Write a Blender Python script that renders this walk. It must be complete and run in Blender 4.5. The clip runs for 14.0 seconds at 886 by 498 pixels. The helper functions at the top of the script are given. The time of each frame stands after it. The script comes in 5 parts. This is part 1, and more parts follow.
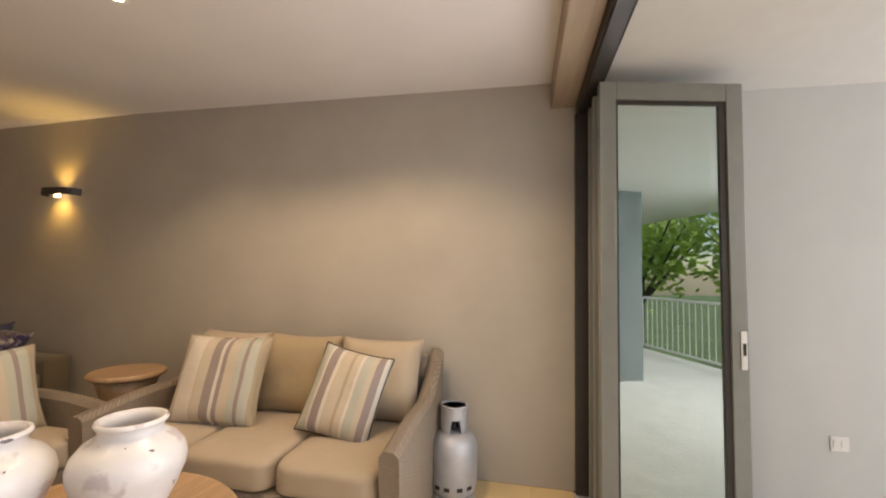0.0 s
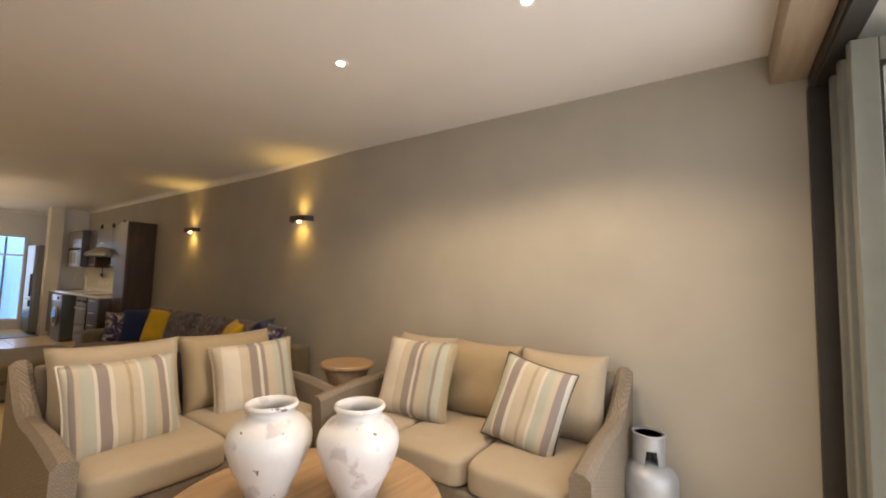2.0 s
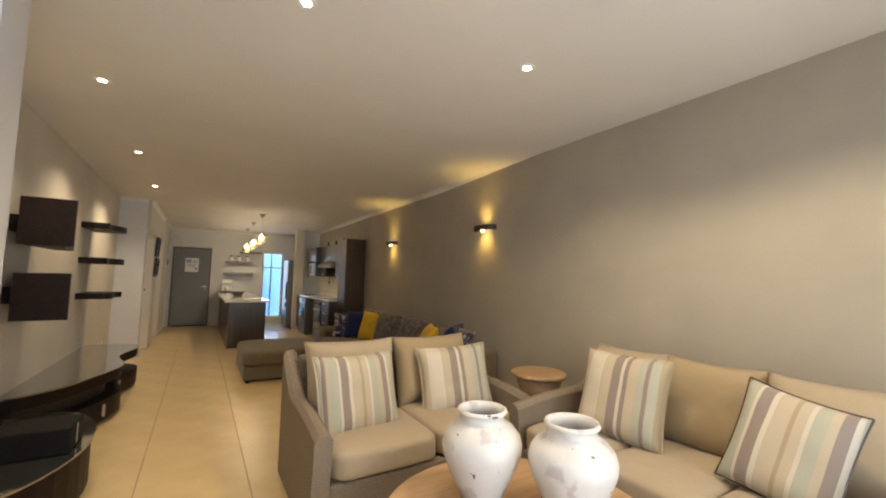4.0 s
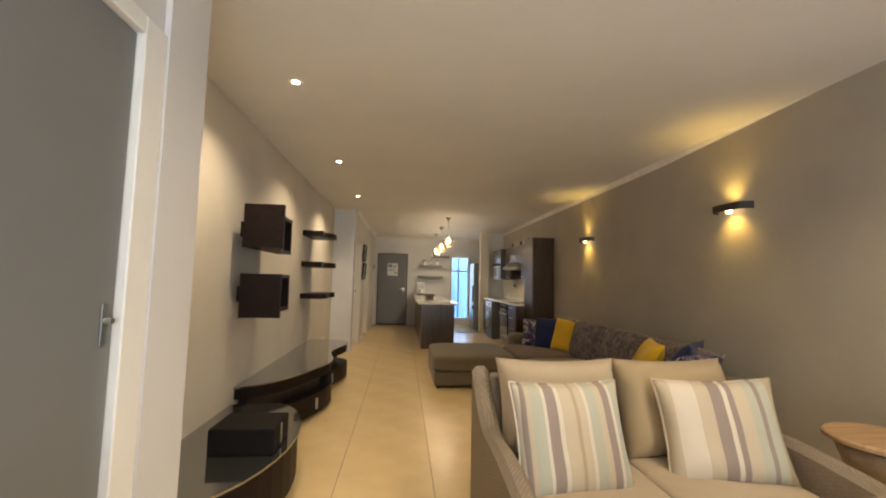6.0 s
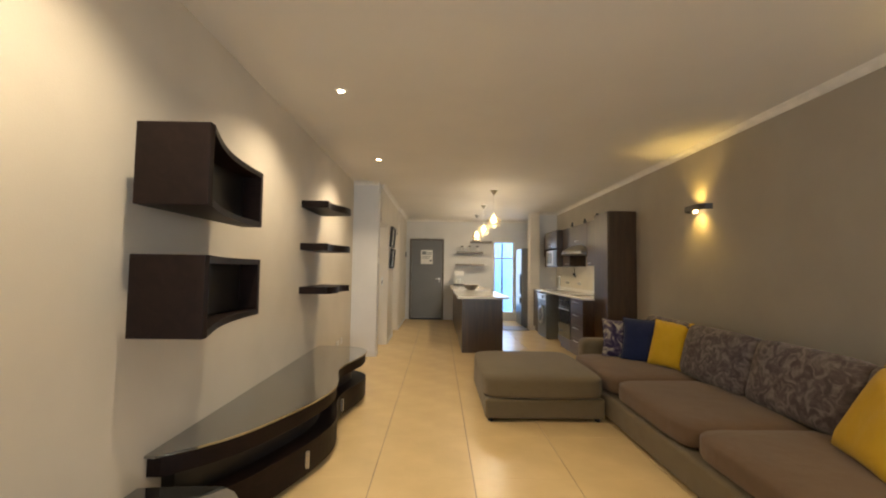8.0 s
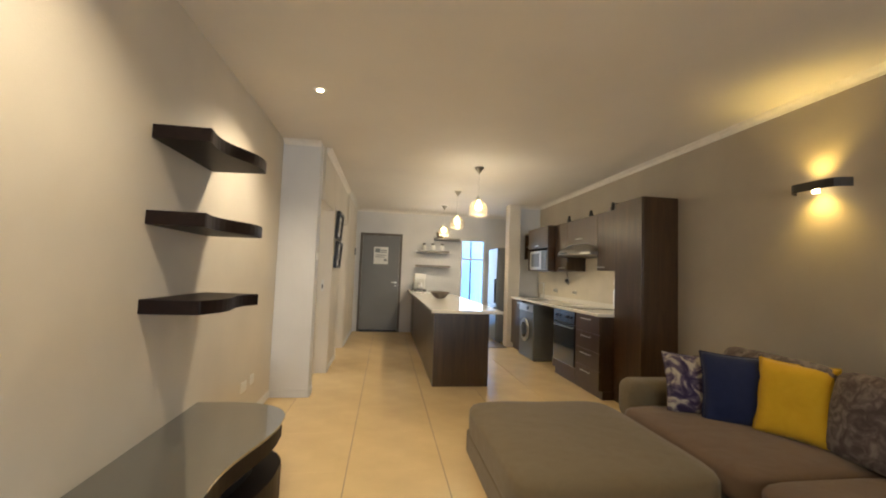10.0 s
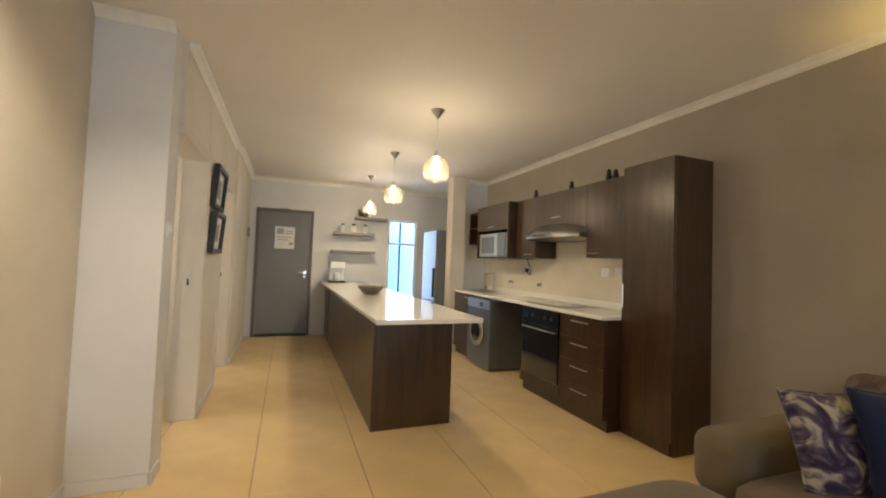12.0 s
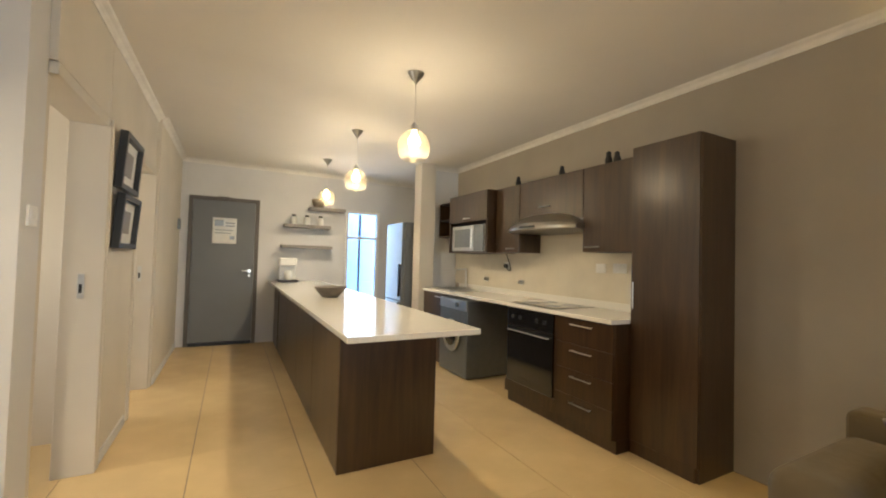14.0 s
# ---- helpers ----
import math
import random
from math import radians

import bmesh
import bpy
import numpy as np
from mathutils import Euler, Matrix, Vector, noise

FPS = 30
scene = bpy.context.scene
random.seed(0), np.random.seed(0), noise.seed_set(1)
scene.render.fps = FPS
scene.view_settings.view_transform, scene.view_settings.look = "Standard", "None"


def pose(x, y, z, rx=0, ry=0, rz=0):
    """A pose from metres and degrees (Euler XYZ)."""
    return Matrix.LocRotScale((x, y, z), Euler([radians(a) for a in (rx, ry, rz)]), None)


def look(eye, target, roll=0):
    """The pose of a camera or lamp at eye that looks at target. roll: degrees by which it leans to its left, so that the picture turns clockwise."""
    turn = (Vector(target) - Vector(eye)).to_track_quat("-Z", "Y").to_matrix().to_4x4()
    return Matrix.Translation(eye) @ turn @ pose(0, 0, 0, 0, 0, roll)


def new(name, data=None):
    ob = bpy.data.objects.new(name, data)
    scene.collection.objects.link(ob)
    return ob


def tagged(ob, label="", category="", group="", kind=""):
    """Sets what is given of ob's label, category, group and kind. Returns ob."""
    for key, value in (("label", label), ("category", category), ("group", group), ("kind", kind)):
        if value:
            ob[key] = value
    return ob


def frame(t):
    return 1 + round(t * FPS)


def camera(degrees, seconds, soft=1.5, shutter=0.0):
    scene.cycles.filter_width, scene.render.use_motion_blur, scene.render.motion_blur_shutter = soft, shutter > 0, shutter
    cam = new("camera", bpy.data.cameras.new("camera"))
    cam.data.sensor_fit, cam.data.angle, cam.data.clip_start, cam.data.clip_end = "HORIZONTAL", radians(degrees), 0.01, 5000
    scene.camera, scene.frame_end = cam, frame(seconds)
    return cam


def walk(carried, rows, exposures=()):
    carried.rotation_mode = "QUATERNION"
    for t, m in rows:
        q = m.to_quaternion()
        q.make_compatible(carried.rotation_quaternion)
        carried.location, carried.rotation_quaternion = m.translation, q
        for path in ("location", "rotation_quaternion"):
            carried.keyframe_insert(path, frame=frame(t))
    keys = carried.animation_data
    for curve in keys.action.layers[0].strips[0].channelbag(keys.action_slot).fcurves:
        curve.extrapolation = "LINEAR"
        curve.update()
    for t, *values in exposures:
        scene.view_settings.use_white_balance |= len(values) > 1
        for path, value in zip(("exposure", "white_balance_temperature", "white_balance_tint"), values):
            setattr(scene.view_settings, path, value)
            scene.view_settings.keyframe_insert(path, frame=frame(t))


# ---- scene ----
cam = camera(95.8, 14.0, soft=2.0)
PATH = [
    (0, (-0.143, -0.251, 1.309), (1.813, 0.145, 1.433), 1.1),
    (0.5, (-0.156, -0.254, 1.328), (1.756, 0.32, 1.448), 1.3),
    (1, (-0.162, -0.227, 1.311), (1.686, 0.525, 1.455), 1.3),
    (1.5, (-0.175, -0.209, 1.319), (1.584, 0.732, 1.465), 1.4),
    (2, (-0.188, -0.185, 1.326), (1.45, 0.953, 1.473), 1.5),
    (2.5, (-0.208, -0.151, 1.323), (1.3, 1.154, 1.477), 1.3),
    (3, (-0.214, -0.13, 1.326), (1.15, 1.324, 1.478), 1.1),
    (3.5, (-0.229, -0.106, 1.328), (0.984, 1.477, 1.48), 1.1),
    (4, (-0.24, -0.048, 1.331), (0.791, 1.659, 1.488), 1.2),
    (6.5, (-0.084, 0.957, 1.298), (-0.011, 2.95, 1.452), 1.3),
    (7, (-0.066, 1.341, 1.292), (-0.045, 3.336, 1.435), 1.1),
    (7.2, (-0.073, 1.49, 1.278), (-0.06, 3.486, 1.411), 0.8),
    (9.3, (-0.236, 3.254, 1.289), (-0.155, 5.25, 1.378), 1.9),
    (9.5, (-0.26, 3.431, 1.277), (-0.128, 5.424, 1.38), 1.9),
    (10, (-0.32, 3.858, 1.271), (-0.042, 5.834, 1.392), 2.1),
    (10.5, (-0.356, 4.286, 1.266), (0.06, 6.239, 1.389), 2.2),
    (11, (-0.397, 4.664, 1.274), (0.128, 6.59, 1.385), 2.5),
    (11.5, (-0.393, 5.039, 1.261), (0.234, 6.936, 1.349), 2.4),
    (12, (-0.383, 5.397, 1.265), (0.34, 7.26, 1.34), 2.1),
    (12.5, (-0.354, 5.682, 1.268), (0.454, 7.51, 1.346), 1.9),
    (13, (-0.331, 5.845, 1.266), (0.533, 7.647, 1.349), 1.9),
    (13.5, (-0.332, 5.945, 1.271), (0.572, 7.727, 1.343), 1.9),
    (14, (-0.336, 6.016, 1.274), (0.597, 7.785, 1.329), 1.6),
]
walk(cam, [(t, look(eye, target, roll)) for t, eye, target, roll in PATH], [(0.0, 0.10, 7000, 24), (1.0, 0.24, 7050, 27), (2.0, 0.29, 6750, 19), (4.0, 0.38, 6450, 13), (6.5, 0.58, 6550, 14), (9.5, 1.02, 6150, 12), (11.5, 1.04, 6100, 12), (14.0, 1.2, 6100, 11)])

# ---- world and lights ----
world = bpy.data.worlds.new("World")
scene.world = world
world.use_nodes = True
wn = world.node_tree.nodes
sky = wn.new("ShaderNodeTexSky")
sky.sky_type = "NISHITA"
sky.sun_disc = False
sky.sun_elevation, sky.sun_rotation = radians(31), radians(159)
world.node_tree.links.new(sky.outputs["Color"], wn["Background"].inputs["Color"])
wn["Background"].inputs["Strength"].default_value = 0.15
sun_data = bpy.data.lights.new("sun", "SUN")
sun_data.energy, sun_data.angle, sun_data.color = 5.0, radians(35), (1.0, 0.97, 0.93)
sun = new("sun", sun_data)
sun.matrix_world = look((3, -8, 5.1), (0, 0, 0))

CEIL = 2.57
WARM = (1.0, 0.82, 0.54)


def spot(x, y, z, watts, size=70, blend=0.55, aim=None, color=WARM):
    d = bpy.data.lights.new("spot", "SPOT")
    d.energy, d.spot_size, d.spot_blend, d.shadow_soft_size, d.color = watts, radians(size), blend, 0.03, color
    o = new("lamp_light", d)
    o.matrix_world = look((x, y, z), aim or (x, y, 0.0))
    return o


def bulb(x, y, z, watts, size=0.04, color=WARM):
    d = bpy.data.lights.new("bulb", "POINT")
    d.energy, d.shadow_soft_size, d.color = watts, size, color
    o = new("lamp_light", d)
    o.location = (x, y, z)
    return o


def opening_light(x, y, z, sx, sz, watts, aim, color):
    d = bpy.data.lights.new("daylight", "AREA")
    d.shape, d.size, d.size_y, d.energy, d.color = "RECTANGLE", sx, sz, watts, color
    o = new("daylight", d)
    o.matrix_world = look((x, y, z), aim)
    return o


DOWNLIGHTS = [(-0.85, 3.22, 42), (-0.85, 4.98, 37), (-0.85, 6.80, 46), (1.31, 1.62, 44), (1.40, 0.50, 64), (0.10, 1.75, 26)]
for lx, ly, watts in DOWNLIGHTS:
    spot(lx, ly, CEIL - 0.02, watts, 136, 0.45 if lx > 1 else 0.75)
for ly in (8.56, 10.03, 11.46):
    bulb(0.755, ly, 2.08, 3.4, 0.04)
    spot(0.755, ly, 2.06, 10.5, 160, 0.5)
SCONCES = [3.545, 6.085]
for ly in SCONCES:
    spot(2.44, ly, 1.915, 9.5, 128, 1.0, (2.44, ly, 0.0), (1.0, 0.66, 0.15))
    spot(2.44, ly, 1.945, 7.5, 118, 1.0, (2.44, ly, 3.0), (1.0, 0.66, 0.15))
opening_light(0.52, -0.66, 1.2, 2.7, 2.2, 29, (0.52, 3.0, 1.25), (0.84, 0.93, 1.0))
opening_light(1.54, 12.40, 1.2, 0.5, 1.6, 4, (1.2, 8.0, 0.8), (0.72, 0.86, 1.0))
# added warm fill lamps, out of view, that brighten the side rooms
for ly in (8.80, 10.25):
    opening_light(-2.58, ly, 1.5, 1.0, 1.2, 9, (0.0, ly + 0.3, 1.0), (1.0, 0.86, 0.64))


# added lamp standing in for sky light at the balcony front's east half
opening_light(1.3, -4.52, 1.65, 2.2, 1.4, 58, (1.0, 0.0, 1.6), (0.86, 0.94, 1.0))


# ---- materials ----
def mat(name, color, rough=0.6, metal=0.0, var=0.08, scale=6.0, bump=0.0, bscale=60.0, spec=0.5, coat=0.0, sheen=0.0):
    m = bpy.data.materials.new(name)
    m.use_nodes = True
    nt = m.node_tree
    b = nt.nodes["Principled BSDF"]
    b.inputs["Roughness"].default_value = rough
    b.inputs["Metallic"].default_value = metal
    b.inputs["Specular IOR Level"].default_value = spec
    b.inputs["Coat Weight"].default_value = coat
    b.inputs["Coat Roughness"].default_value = 0.08
    b.inputs["Sheen Weight"].default_value = sheen
    co = nt.nodes.new("ShaderNodeTexCoord")
    n1 = nt.nodes.new("ShaderNodeTexNoise")
    n1.inputs["Scale"].default_value = scale
    n1.inputs["Detail"].default_value = 6
    nt.links.new(co.outputs["Object"], n1.inputs["Vector"])
    ramp = nt.nodes.new("ShaderNodeValToRGB")
    lo = [max(0.0, c * (1 - var)) for c in color]
    hi = [min(1.0, c * (1 + var)) for c in color]
    ramp.color_ramp.elements[0].position, ramp.color_ramp.elements[1].position = 0.3, 0.7
    ramp.color_ramp.elements[0].color = (*lo, 1)
    ramp.color_ramp.elements[1].color = (*hi, 1)
    nt.links.new(n1.outputs["Fac"], ramp.inputs["Fac"])
    nt.links.new(ramp.outputs["Color"], b.inputs["Base Color"])
    if bump:
        n2 = nt.nodes.new("ShaderNodeTexNoise")
        n2.inputs["Scale"].default_value = bscale
        n2.inputs["Detail"].default_value = 4
        nt.links.new(co.outputs["Object"], n2.inputs["Vector"])
        bp = nt.nodes.new("ShaderNodeBump")
        bp.inputs["Strength"].default_value = bump
        bp.inputs["Distance"].default_value = 0.01
        nt.links.new(n2.outputs["Fac"], bp.inputs["Height"])
        nt.links.new(bp.outputs["Normal"], b.inputs["Normal"])
    return m


def wood(name, dark, light, axis=2, rough=0.35, scale=7.0, coat=0.15):
    """Wood grain that runs along one axis."""
    m = bpy.data.materials.new(name)
    m.use_nodes = True
    nt = m.node_tree
    b = nt.nodes["Principled BSDF"]
    b.inputs["Roughness"].default_value = rough
    b.inputs["Coat Weight"].default_value = coat
    b.inputs["Coat Roughness"].default_value = 0.2
    co = nt.nodes.new("ShaderNodeTexCoord")
    mp = nt.nodes.new("ShaderNodeMapping")
    s = [scale, scale, scale]
    s[axis] = scale * 0.07
    mp.inputs["Scale"].default_value = s
    n1 = nt.nodes.new("ShaderNodeTexNoise")
    n1.inputs["Scale"].default_value = 3.0
    n1.inputs["Detail"].default_value = 9
    n1.inputs["Roughness"].default_value = 0.68
    n1.inputs["Distortion"].default_value = 0.7
    ramp = nt.nodes.new("ShaderNodeValToRGB")
    ramp.color_ramp.elements[0].position, ramp.color_ramp.elements[1].position = 0.3, 0.72
    ramp.color_ramp.elements[0].color = (*dark, 1)
    ramp.color_ramp.elements[1].color = (*light, 1)
    nt.links.new(co.outputs["Object"], mp.inputs["Vector"])
    nt.links.new(mp.outputs["Vector"], n1.inputs["Vector"])
    nt.links.new(n1.outputs["Fac"], ramp.inputs["Fac"])
    nt.links.new(ramp.outputs["Color"], b.inputs["Base Color"])
    bp = nt.nodes.new("ShaderNodeBump")
    bp.inputs["Strength"].default_value = 0.08
    bp.inputs["Distance"].default_value = 0.003
    nt.links.new(n1.outputs["Fac"], bp.inputs["Height"])
    nt.links.new(bp.outputs["Normal"], b.inputs["Normal"])
    return m


def wicker(name, dark, light):
    """Woven strands: two crossed waves give the weave's relief and shade."""
    m = mat(name, light, 0.7, var=0.15, scale=15)
    nt = m.node_tree
    b = nt.nodes["Principled BSDF"]
    co = nt.nodes.new("ShaderNodeTexCoord")
    br = nt.nodes.new("ShaderNodeTexBrick")
    br.inputs["Scale"].default_value = 1.0
    br.inputs["Brick Width"].default_value = 0.020
    br.inputs["Row Height"].default_value = 0.009
    br.inputs["Mortar Size"].default_value = 0.0022
    br.inputs["Color1"].default_value = (*light, 1)
    br.inputs["Color2"].default_value = (*[0.78 * c for c in light], 1)
    br.inputs["Mortar"].default_value = (*dark, 1)
    sep = nt.nodes.new("ShaderNodeSeparateXYZ")
    add = nt.nodes.new("ShaderNodeMath")
    comb = nt.nodes.new("ShaderNodeCombineXYZ")
    nt.links.new(co.outputs["Object"], sep.inputs[0])
    nt.links.new(sep.outputs["X"], add.inputs[0])
    nt.links.new(sep.outputs["Y"], add.inputs[1])
    nt.links.new(add.outputs[0], comb.inputs["X"])
    sub = nt.nodes.new("ShaderNodeMath")
    sub.operation = "SUBTRACT"
    slant = nt.nodes.new("ShaderNodeMath")
    slant.operation = "MULTIPLY_ADD"
    slant.inputs[1].default_value = 0.5
    nt.links.new(sep.outputs["X"], sub.inputs[0])
    nt.links.new(sep.outputs["Y"], sub.inputs[1])
    nt.links.new(sub.outputs[0], slant.inputs[0])
    nt.links.new(sep.outputs["Z"], slant.inputs[2])
    nt.links.new(slant.outputs[0], comb.inputs["Y"])
    nt.links.new(comb.outputs[0], br.inputs["Vector"])
    nt.links.new(br.outputs["Color"], b.inputs["Base Color"])
    bp = nt.nodes.new("ShaderNodeBump")
    bp.inputs["Strength"].default_value = 0.55
    bp.inputs["Distance"].default_value = 0.004
    bp.invert = True
    nt.links.new(br.outputs["Fac"], bp.inputs["Height"])
    nt.links.new(bp.outputs["Normal"], b.inputs["Normal"])
    return m


def cloth(name, stops, floral=False, scale=1.0):
    """Woven cloth; stops: bands of colour across the width (local x from -0.5 to 0.5 of a cushion 1 wide)."""
    m = bpy.data.materials.new(name)
    m.use_nodes = True
    nt = m.node_tree
    b = nt.nodes["Principled BSDF"]
    b.inputs["Roughness"].default_value = 0.9
    b.inputs["Specular IOR Level"].default_value = 0.2
    b.inputs["Sheen Weight"].default_value = 0.15
    co = nt.nodes.new("ShaderNodeTexCoord")
    ramp = nt.nodes.new("ShaderNodeValToRGB")
    ramp.color_ramp.interpolation = "CONSTANT" if not floral else "LINEAR"
    if floral:
        n = nt.nodes.new("ShaderNodeTexNoise")
        n.inputs["Scale"].default_value = scale
        n.inputs["Detail"].default_value = 5
        n.inputs["Distortion"].default_value = 1.6
        nt.links.new(co.outputs["Object"], n.inputs["Vector"])
        nt.links.new(n.outputs["Fac"], ramp.inputs["Fac"])
    else:
        sep = nt.nodes.new("ShaderNodeSeparateXYZ")
        mr = nt.nodes.new("ShaderNodeMapRange")
        mr.inputs["From Min"].default_value, mr.inputs["From Max"].default_value = -0.25, 0.25
        nt.links.new(co.outputs["Object"], sep.inputs[0])
        nt.links.new(sep.outputs["X"], mr.inputs["Value"])
        nt.links.new(mr.outputs["Result"], ramp.inputs["Fac"])
    els = ramp.color_ramp.elements
    while len(els) < len(stops):
        els.new(0.5)
    for e, (p, c) in zip(els, stops):
        e.position, e.color = p, (*c, 1)
    nt.links.new(ramp.outputs["Color"], b.inputs["Base Color"])
    w = nt.nodes.new("ShaderNodeTexNoise")
    w.inputs["Scale"].default_value = 260
    n3 = nt.nodes.new("ShaderNodeTexNoise")
    n3.inputs["Scale"].default_value = 9
    nt.links.new(co.outputs["Object"], w.inputs["Vector"])
    nt.links.new(co.outputs["Object"], n3.inputs["Vector"])
    ad = nt.nodes.new("ShaderNodeMath")
    ad.operation = "MULTIPLY_ADD"
    ad.inputs[1].default_value = 4.0
    nt.links.new(n3.outputs["Fac"], ad.inputs[0])
    nt.links.new(w.outputs["Fac"], ad.inputs[2])
    bp = nt.nodes.new("ShaderNodeBump")
    bp.inputs["Strength"].default_value = 0.35
    bp.inputs["Distance"].default_value = 0.006
    nt.links.new(ad.outputs[0], bp.inputs["Height"])
    nt.links.new(bp.outputs["Normal"], b.inputs["Normal"])
    return m


def glow(name, color, strength):
    m = bpy.data.materials.new(name)
    m.use_nodes = True
    b = m.node_tree.nodes["Principled BSDF"]
    b.inputs["Base Color"].default_value = (*color, 1)
    b.inputs["Emission Color"].default_value = (*color, 1)
    b.inputs["Emission Strength"].default_value = strength
    return m


M_TAUPE = mat("taupe wall paint", (0.375, 0.335, 0.275), 0.75, var=0.05, scale=2.5, bump=0.06, bscale=120)
M_CREAM = mat("cream wall paint", (0.62, 0.57, 0.49), 0.7, var=0.05, scale=2.0, bump=0.06, bscale=120)
M_GREY = mat("grey green wall paint", (0.60, 0.61, 0.59), 0.75, var=0.04, scale=2.0, bump=0.06, bscale=120)
M_WHITE = mat("white wall paint", (0.63, 0.625, 0.625), 0.6, var=0.04, scale=2.5, bump=0.04, bscale=140)
M_CEIL = mat("ceiling paint", (0.74, 0.71, 0.67), 0.8, var=0.03, scale=1.5, bump=0.03, bscale=90)
M_CORN = mat("cornice plaster", (0.78, 0.75, 0.70), 0.7, var=0.06, scale=12)
M_TILE = mat("cream floor tile", (0.65, 0.485, 0.25), 0.26, var=0.07, scale=3.5, bump=0.02, bscale=30, spec=0.5)
M_GROUT = mat("grout", (0.22, 0.18, 0.13), 0.9, var=0.2, scale=30)
M_BALC = mat("balcony floor tile", (0.72, 0.70, 0.66), 0.4, var=0.08, scale=5)
M_WENGE = wood("dark wenge veneer", (0.026, 0.0125, 0.0045), (0.072, 0.037, 0.014), 2, 0.33, 7.0, 0.4)
M_WENGE_H = wood("dark wenge shelf", (0.007, 0.004, 0.0036), (0.017, 0.009, 0.0075), 1, 0.5, 7.0, 0.0)
M_WENGE_H.node_tree.nodes["Principled BSDF"].inputs["Specular IOR Level"].default_value = 0.16
M_BEAM = wood("stained timber beam", (0.26, 0.19, 0.125), (0.38, 0.29, 0.20), 0, 0.5)
M_OAK = wood("pale oak", (0.30, 0.18, 0.09), (0.48, 0.31, 0.17), 0, 0.45, 9)
M_WICKER = wicker("grey brown wicker", (0.18, 0.14, 0.10), (0.27, 0.213, 0.155))
M_LINEN = cloth("beige linen", [(0.0, (0.35, 0.28, 0.195)), (0.5, (0.39, 0.31, 0.215)), (1.0, (0.365, 0.29, 0.20))], True, 6)
M_LINEN2 = cloth("tan linen", [(0.0, (0.31, 0.235, 0.135)), (0.5, (0.34, 0.255, 0.15)), (1.0, (0.325, 0.245, 0.14))], True, 6)
CRM, TAN, GRY, SAGE, WHT = (0.45, 0.375, 0.275), (0.36, 0.285, 0.185), (0.255, 0.205, 0.175), (0.38, 0.37, 0.295), (0.54, 0.48, 0.39)
M_STRIPE = cloth("striped linen", [(0.0, WHT), (0.04, GRY), (0.08, CRM), (0.12, SAGE), (0.22, WHT), (0.25, GRY), (0.34, WHT), (0.38, CRM),
                                   (0.50, TAN), (0.53, CRM), (0.60, WHT), (0.63, SAGE), (0.72, CRM), (0.78, GRY), (0.85, WHT), (0.88, SAGE), (0.95, CRM)])
M_STRIPE2 = cloth("wide striped linen", [(0.0, CRM), (0.10, WHT), (0.30, CRM), (0.42, GRY), (0.52, WHT), (0.56, GRY), (0.61, CRM), (0.72, SAGE),
                                         (0.80, GRY), (0.84, SAGE), (0.93, TAN)])
M_SOFA = cloth("grey brown sofa cloth", [(0.0, (0.12, 0.094, 0.056)), (0.5, (0.148, 0.116, 0.070)), (1.0, (0.132, 0.105, 0.063))], True, 8)
M_SEAT = cloth("brown seat cloth", [(0.0, (0.105, 0.066, 0.042)), (0.5, (0.13, 0.085, 0.055)), (1.0, (0.115, 0.075, 0.05))], True, 8)
M_FLORAL = cloth("mauve floral cloth", [(0.36, (0.075, 0.056, 0.06)), (0.50, (0.12, 0.096, 0.094)), (0.66, (0.215, 0.18, 0.175))], True, 14)
M_FLORAL2 = cloth("violet floral cloth", [(0.40, (0.03, 0.022, 0.06)), (0.50, (0.11, 0.085, 0.13)), (0.60, (0.42, 0.38, 0.31))], True, 9)
M_BLUE = cloth("navy cloth", [(0.0, (0.010, 0.016, 0.055)), (1.0, (0.016, 0.024, 0.075))], True, 10)
M_YELLOW = cloth("mustard cloth", [(0.0, (0.55, 0.33, 0.012)), (1.0, (0.64, 0.40, 0.02))], True, 10)
M_HOOD = mat("dulled hood steel", (0.36, 0.34, 0.30), 0.32, 0.9, 0.08, 20)
# grey wall paint with the pier's shade put into its colour
M_PIER_SHADE = mat("balcony paint darkened as shade", (0.20, 0.23, 0.225), 0.7, var=0.05, scale=3, bump=0.05, bscale=110)
M_STEEL = mat("brushed steel", (0.62, 0.62, 0.60), 0.28, 1.0, 0.05, 40)
M_DARKSTEEL = mat("grey appliance steel", (0.22, 0.235, 0.24), 0.35, 0.7, 0.05, 20)
M_GASGREY = mat("silver cylinder paint", (0.40, 0.41, 0.43), 0.42, 0.35, 0.10, 12, 0.05, 40)
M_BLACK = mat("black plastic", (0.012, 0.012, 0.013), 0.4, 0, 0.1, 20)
M_SUB = mat("matt black vinyl", (0.007, 0.006, 0.006), 0.6, 0, 0.15, 30, spec=0.12)
M_BLACKGLASS = mat("black glass", (0.010, 0.010, 0.011), 0.05, 0, 0.05, 5, spec=0.6, coat=1.0)
M_SMOKE = mat("smoked glass top", (0.035, 0.037, 0.034), 0.06, 0, 0.05, 3, spec=0.8, coat=1.0)
M_SMOKE.node_tree.nodes["Principled BSDF"].inputs["IOR"].default_value = 2.5
M_QUARTZ = mat("white quartz", (0.76, 0.73, 0.66), 0.10, 0, 0.03, 60, spec=0.5)
M_SPLASH = mat("cream glazed backsplash", (0.66, 0.60, 0.48), 0.25, 0, 0.05, 5)
M_ALU = mat("bronze grey aluminium", (0.25, 0.25, 0.225), 0.42, 0.3, 0.05, 12)
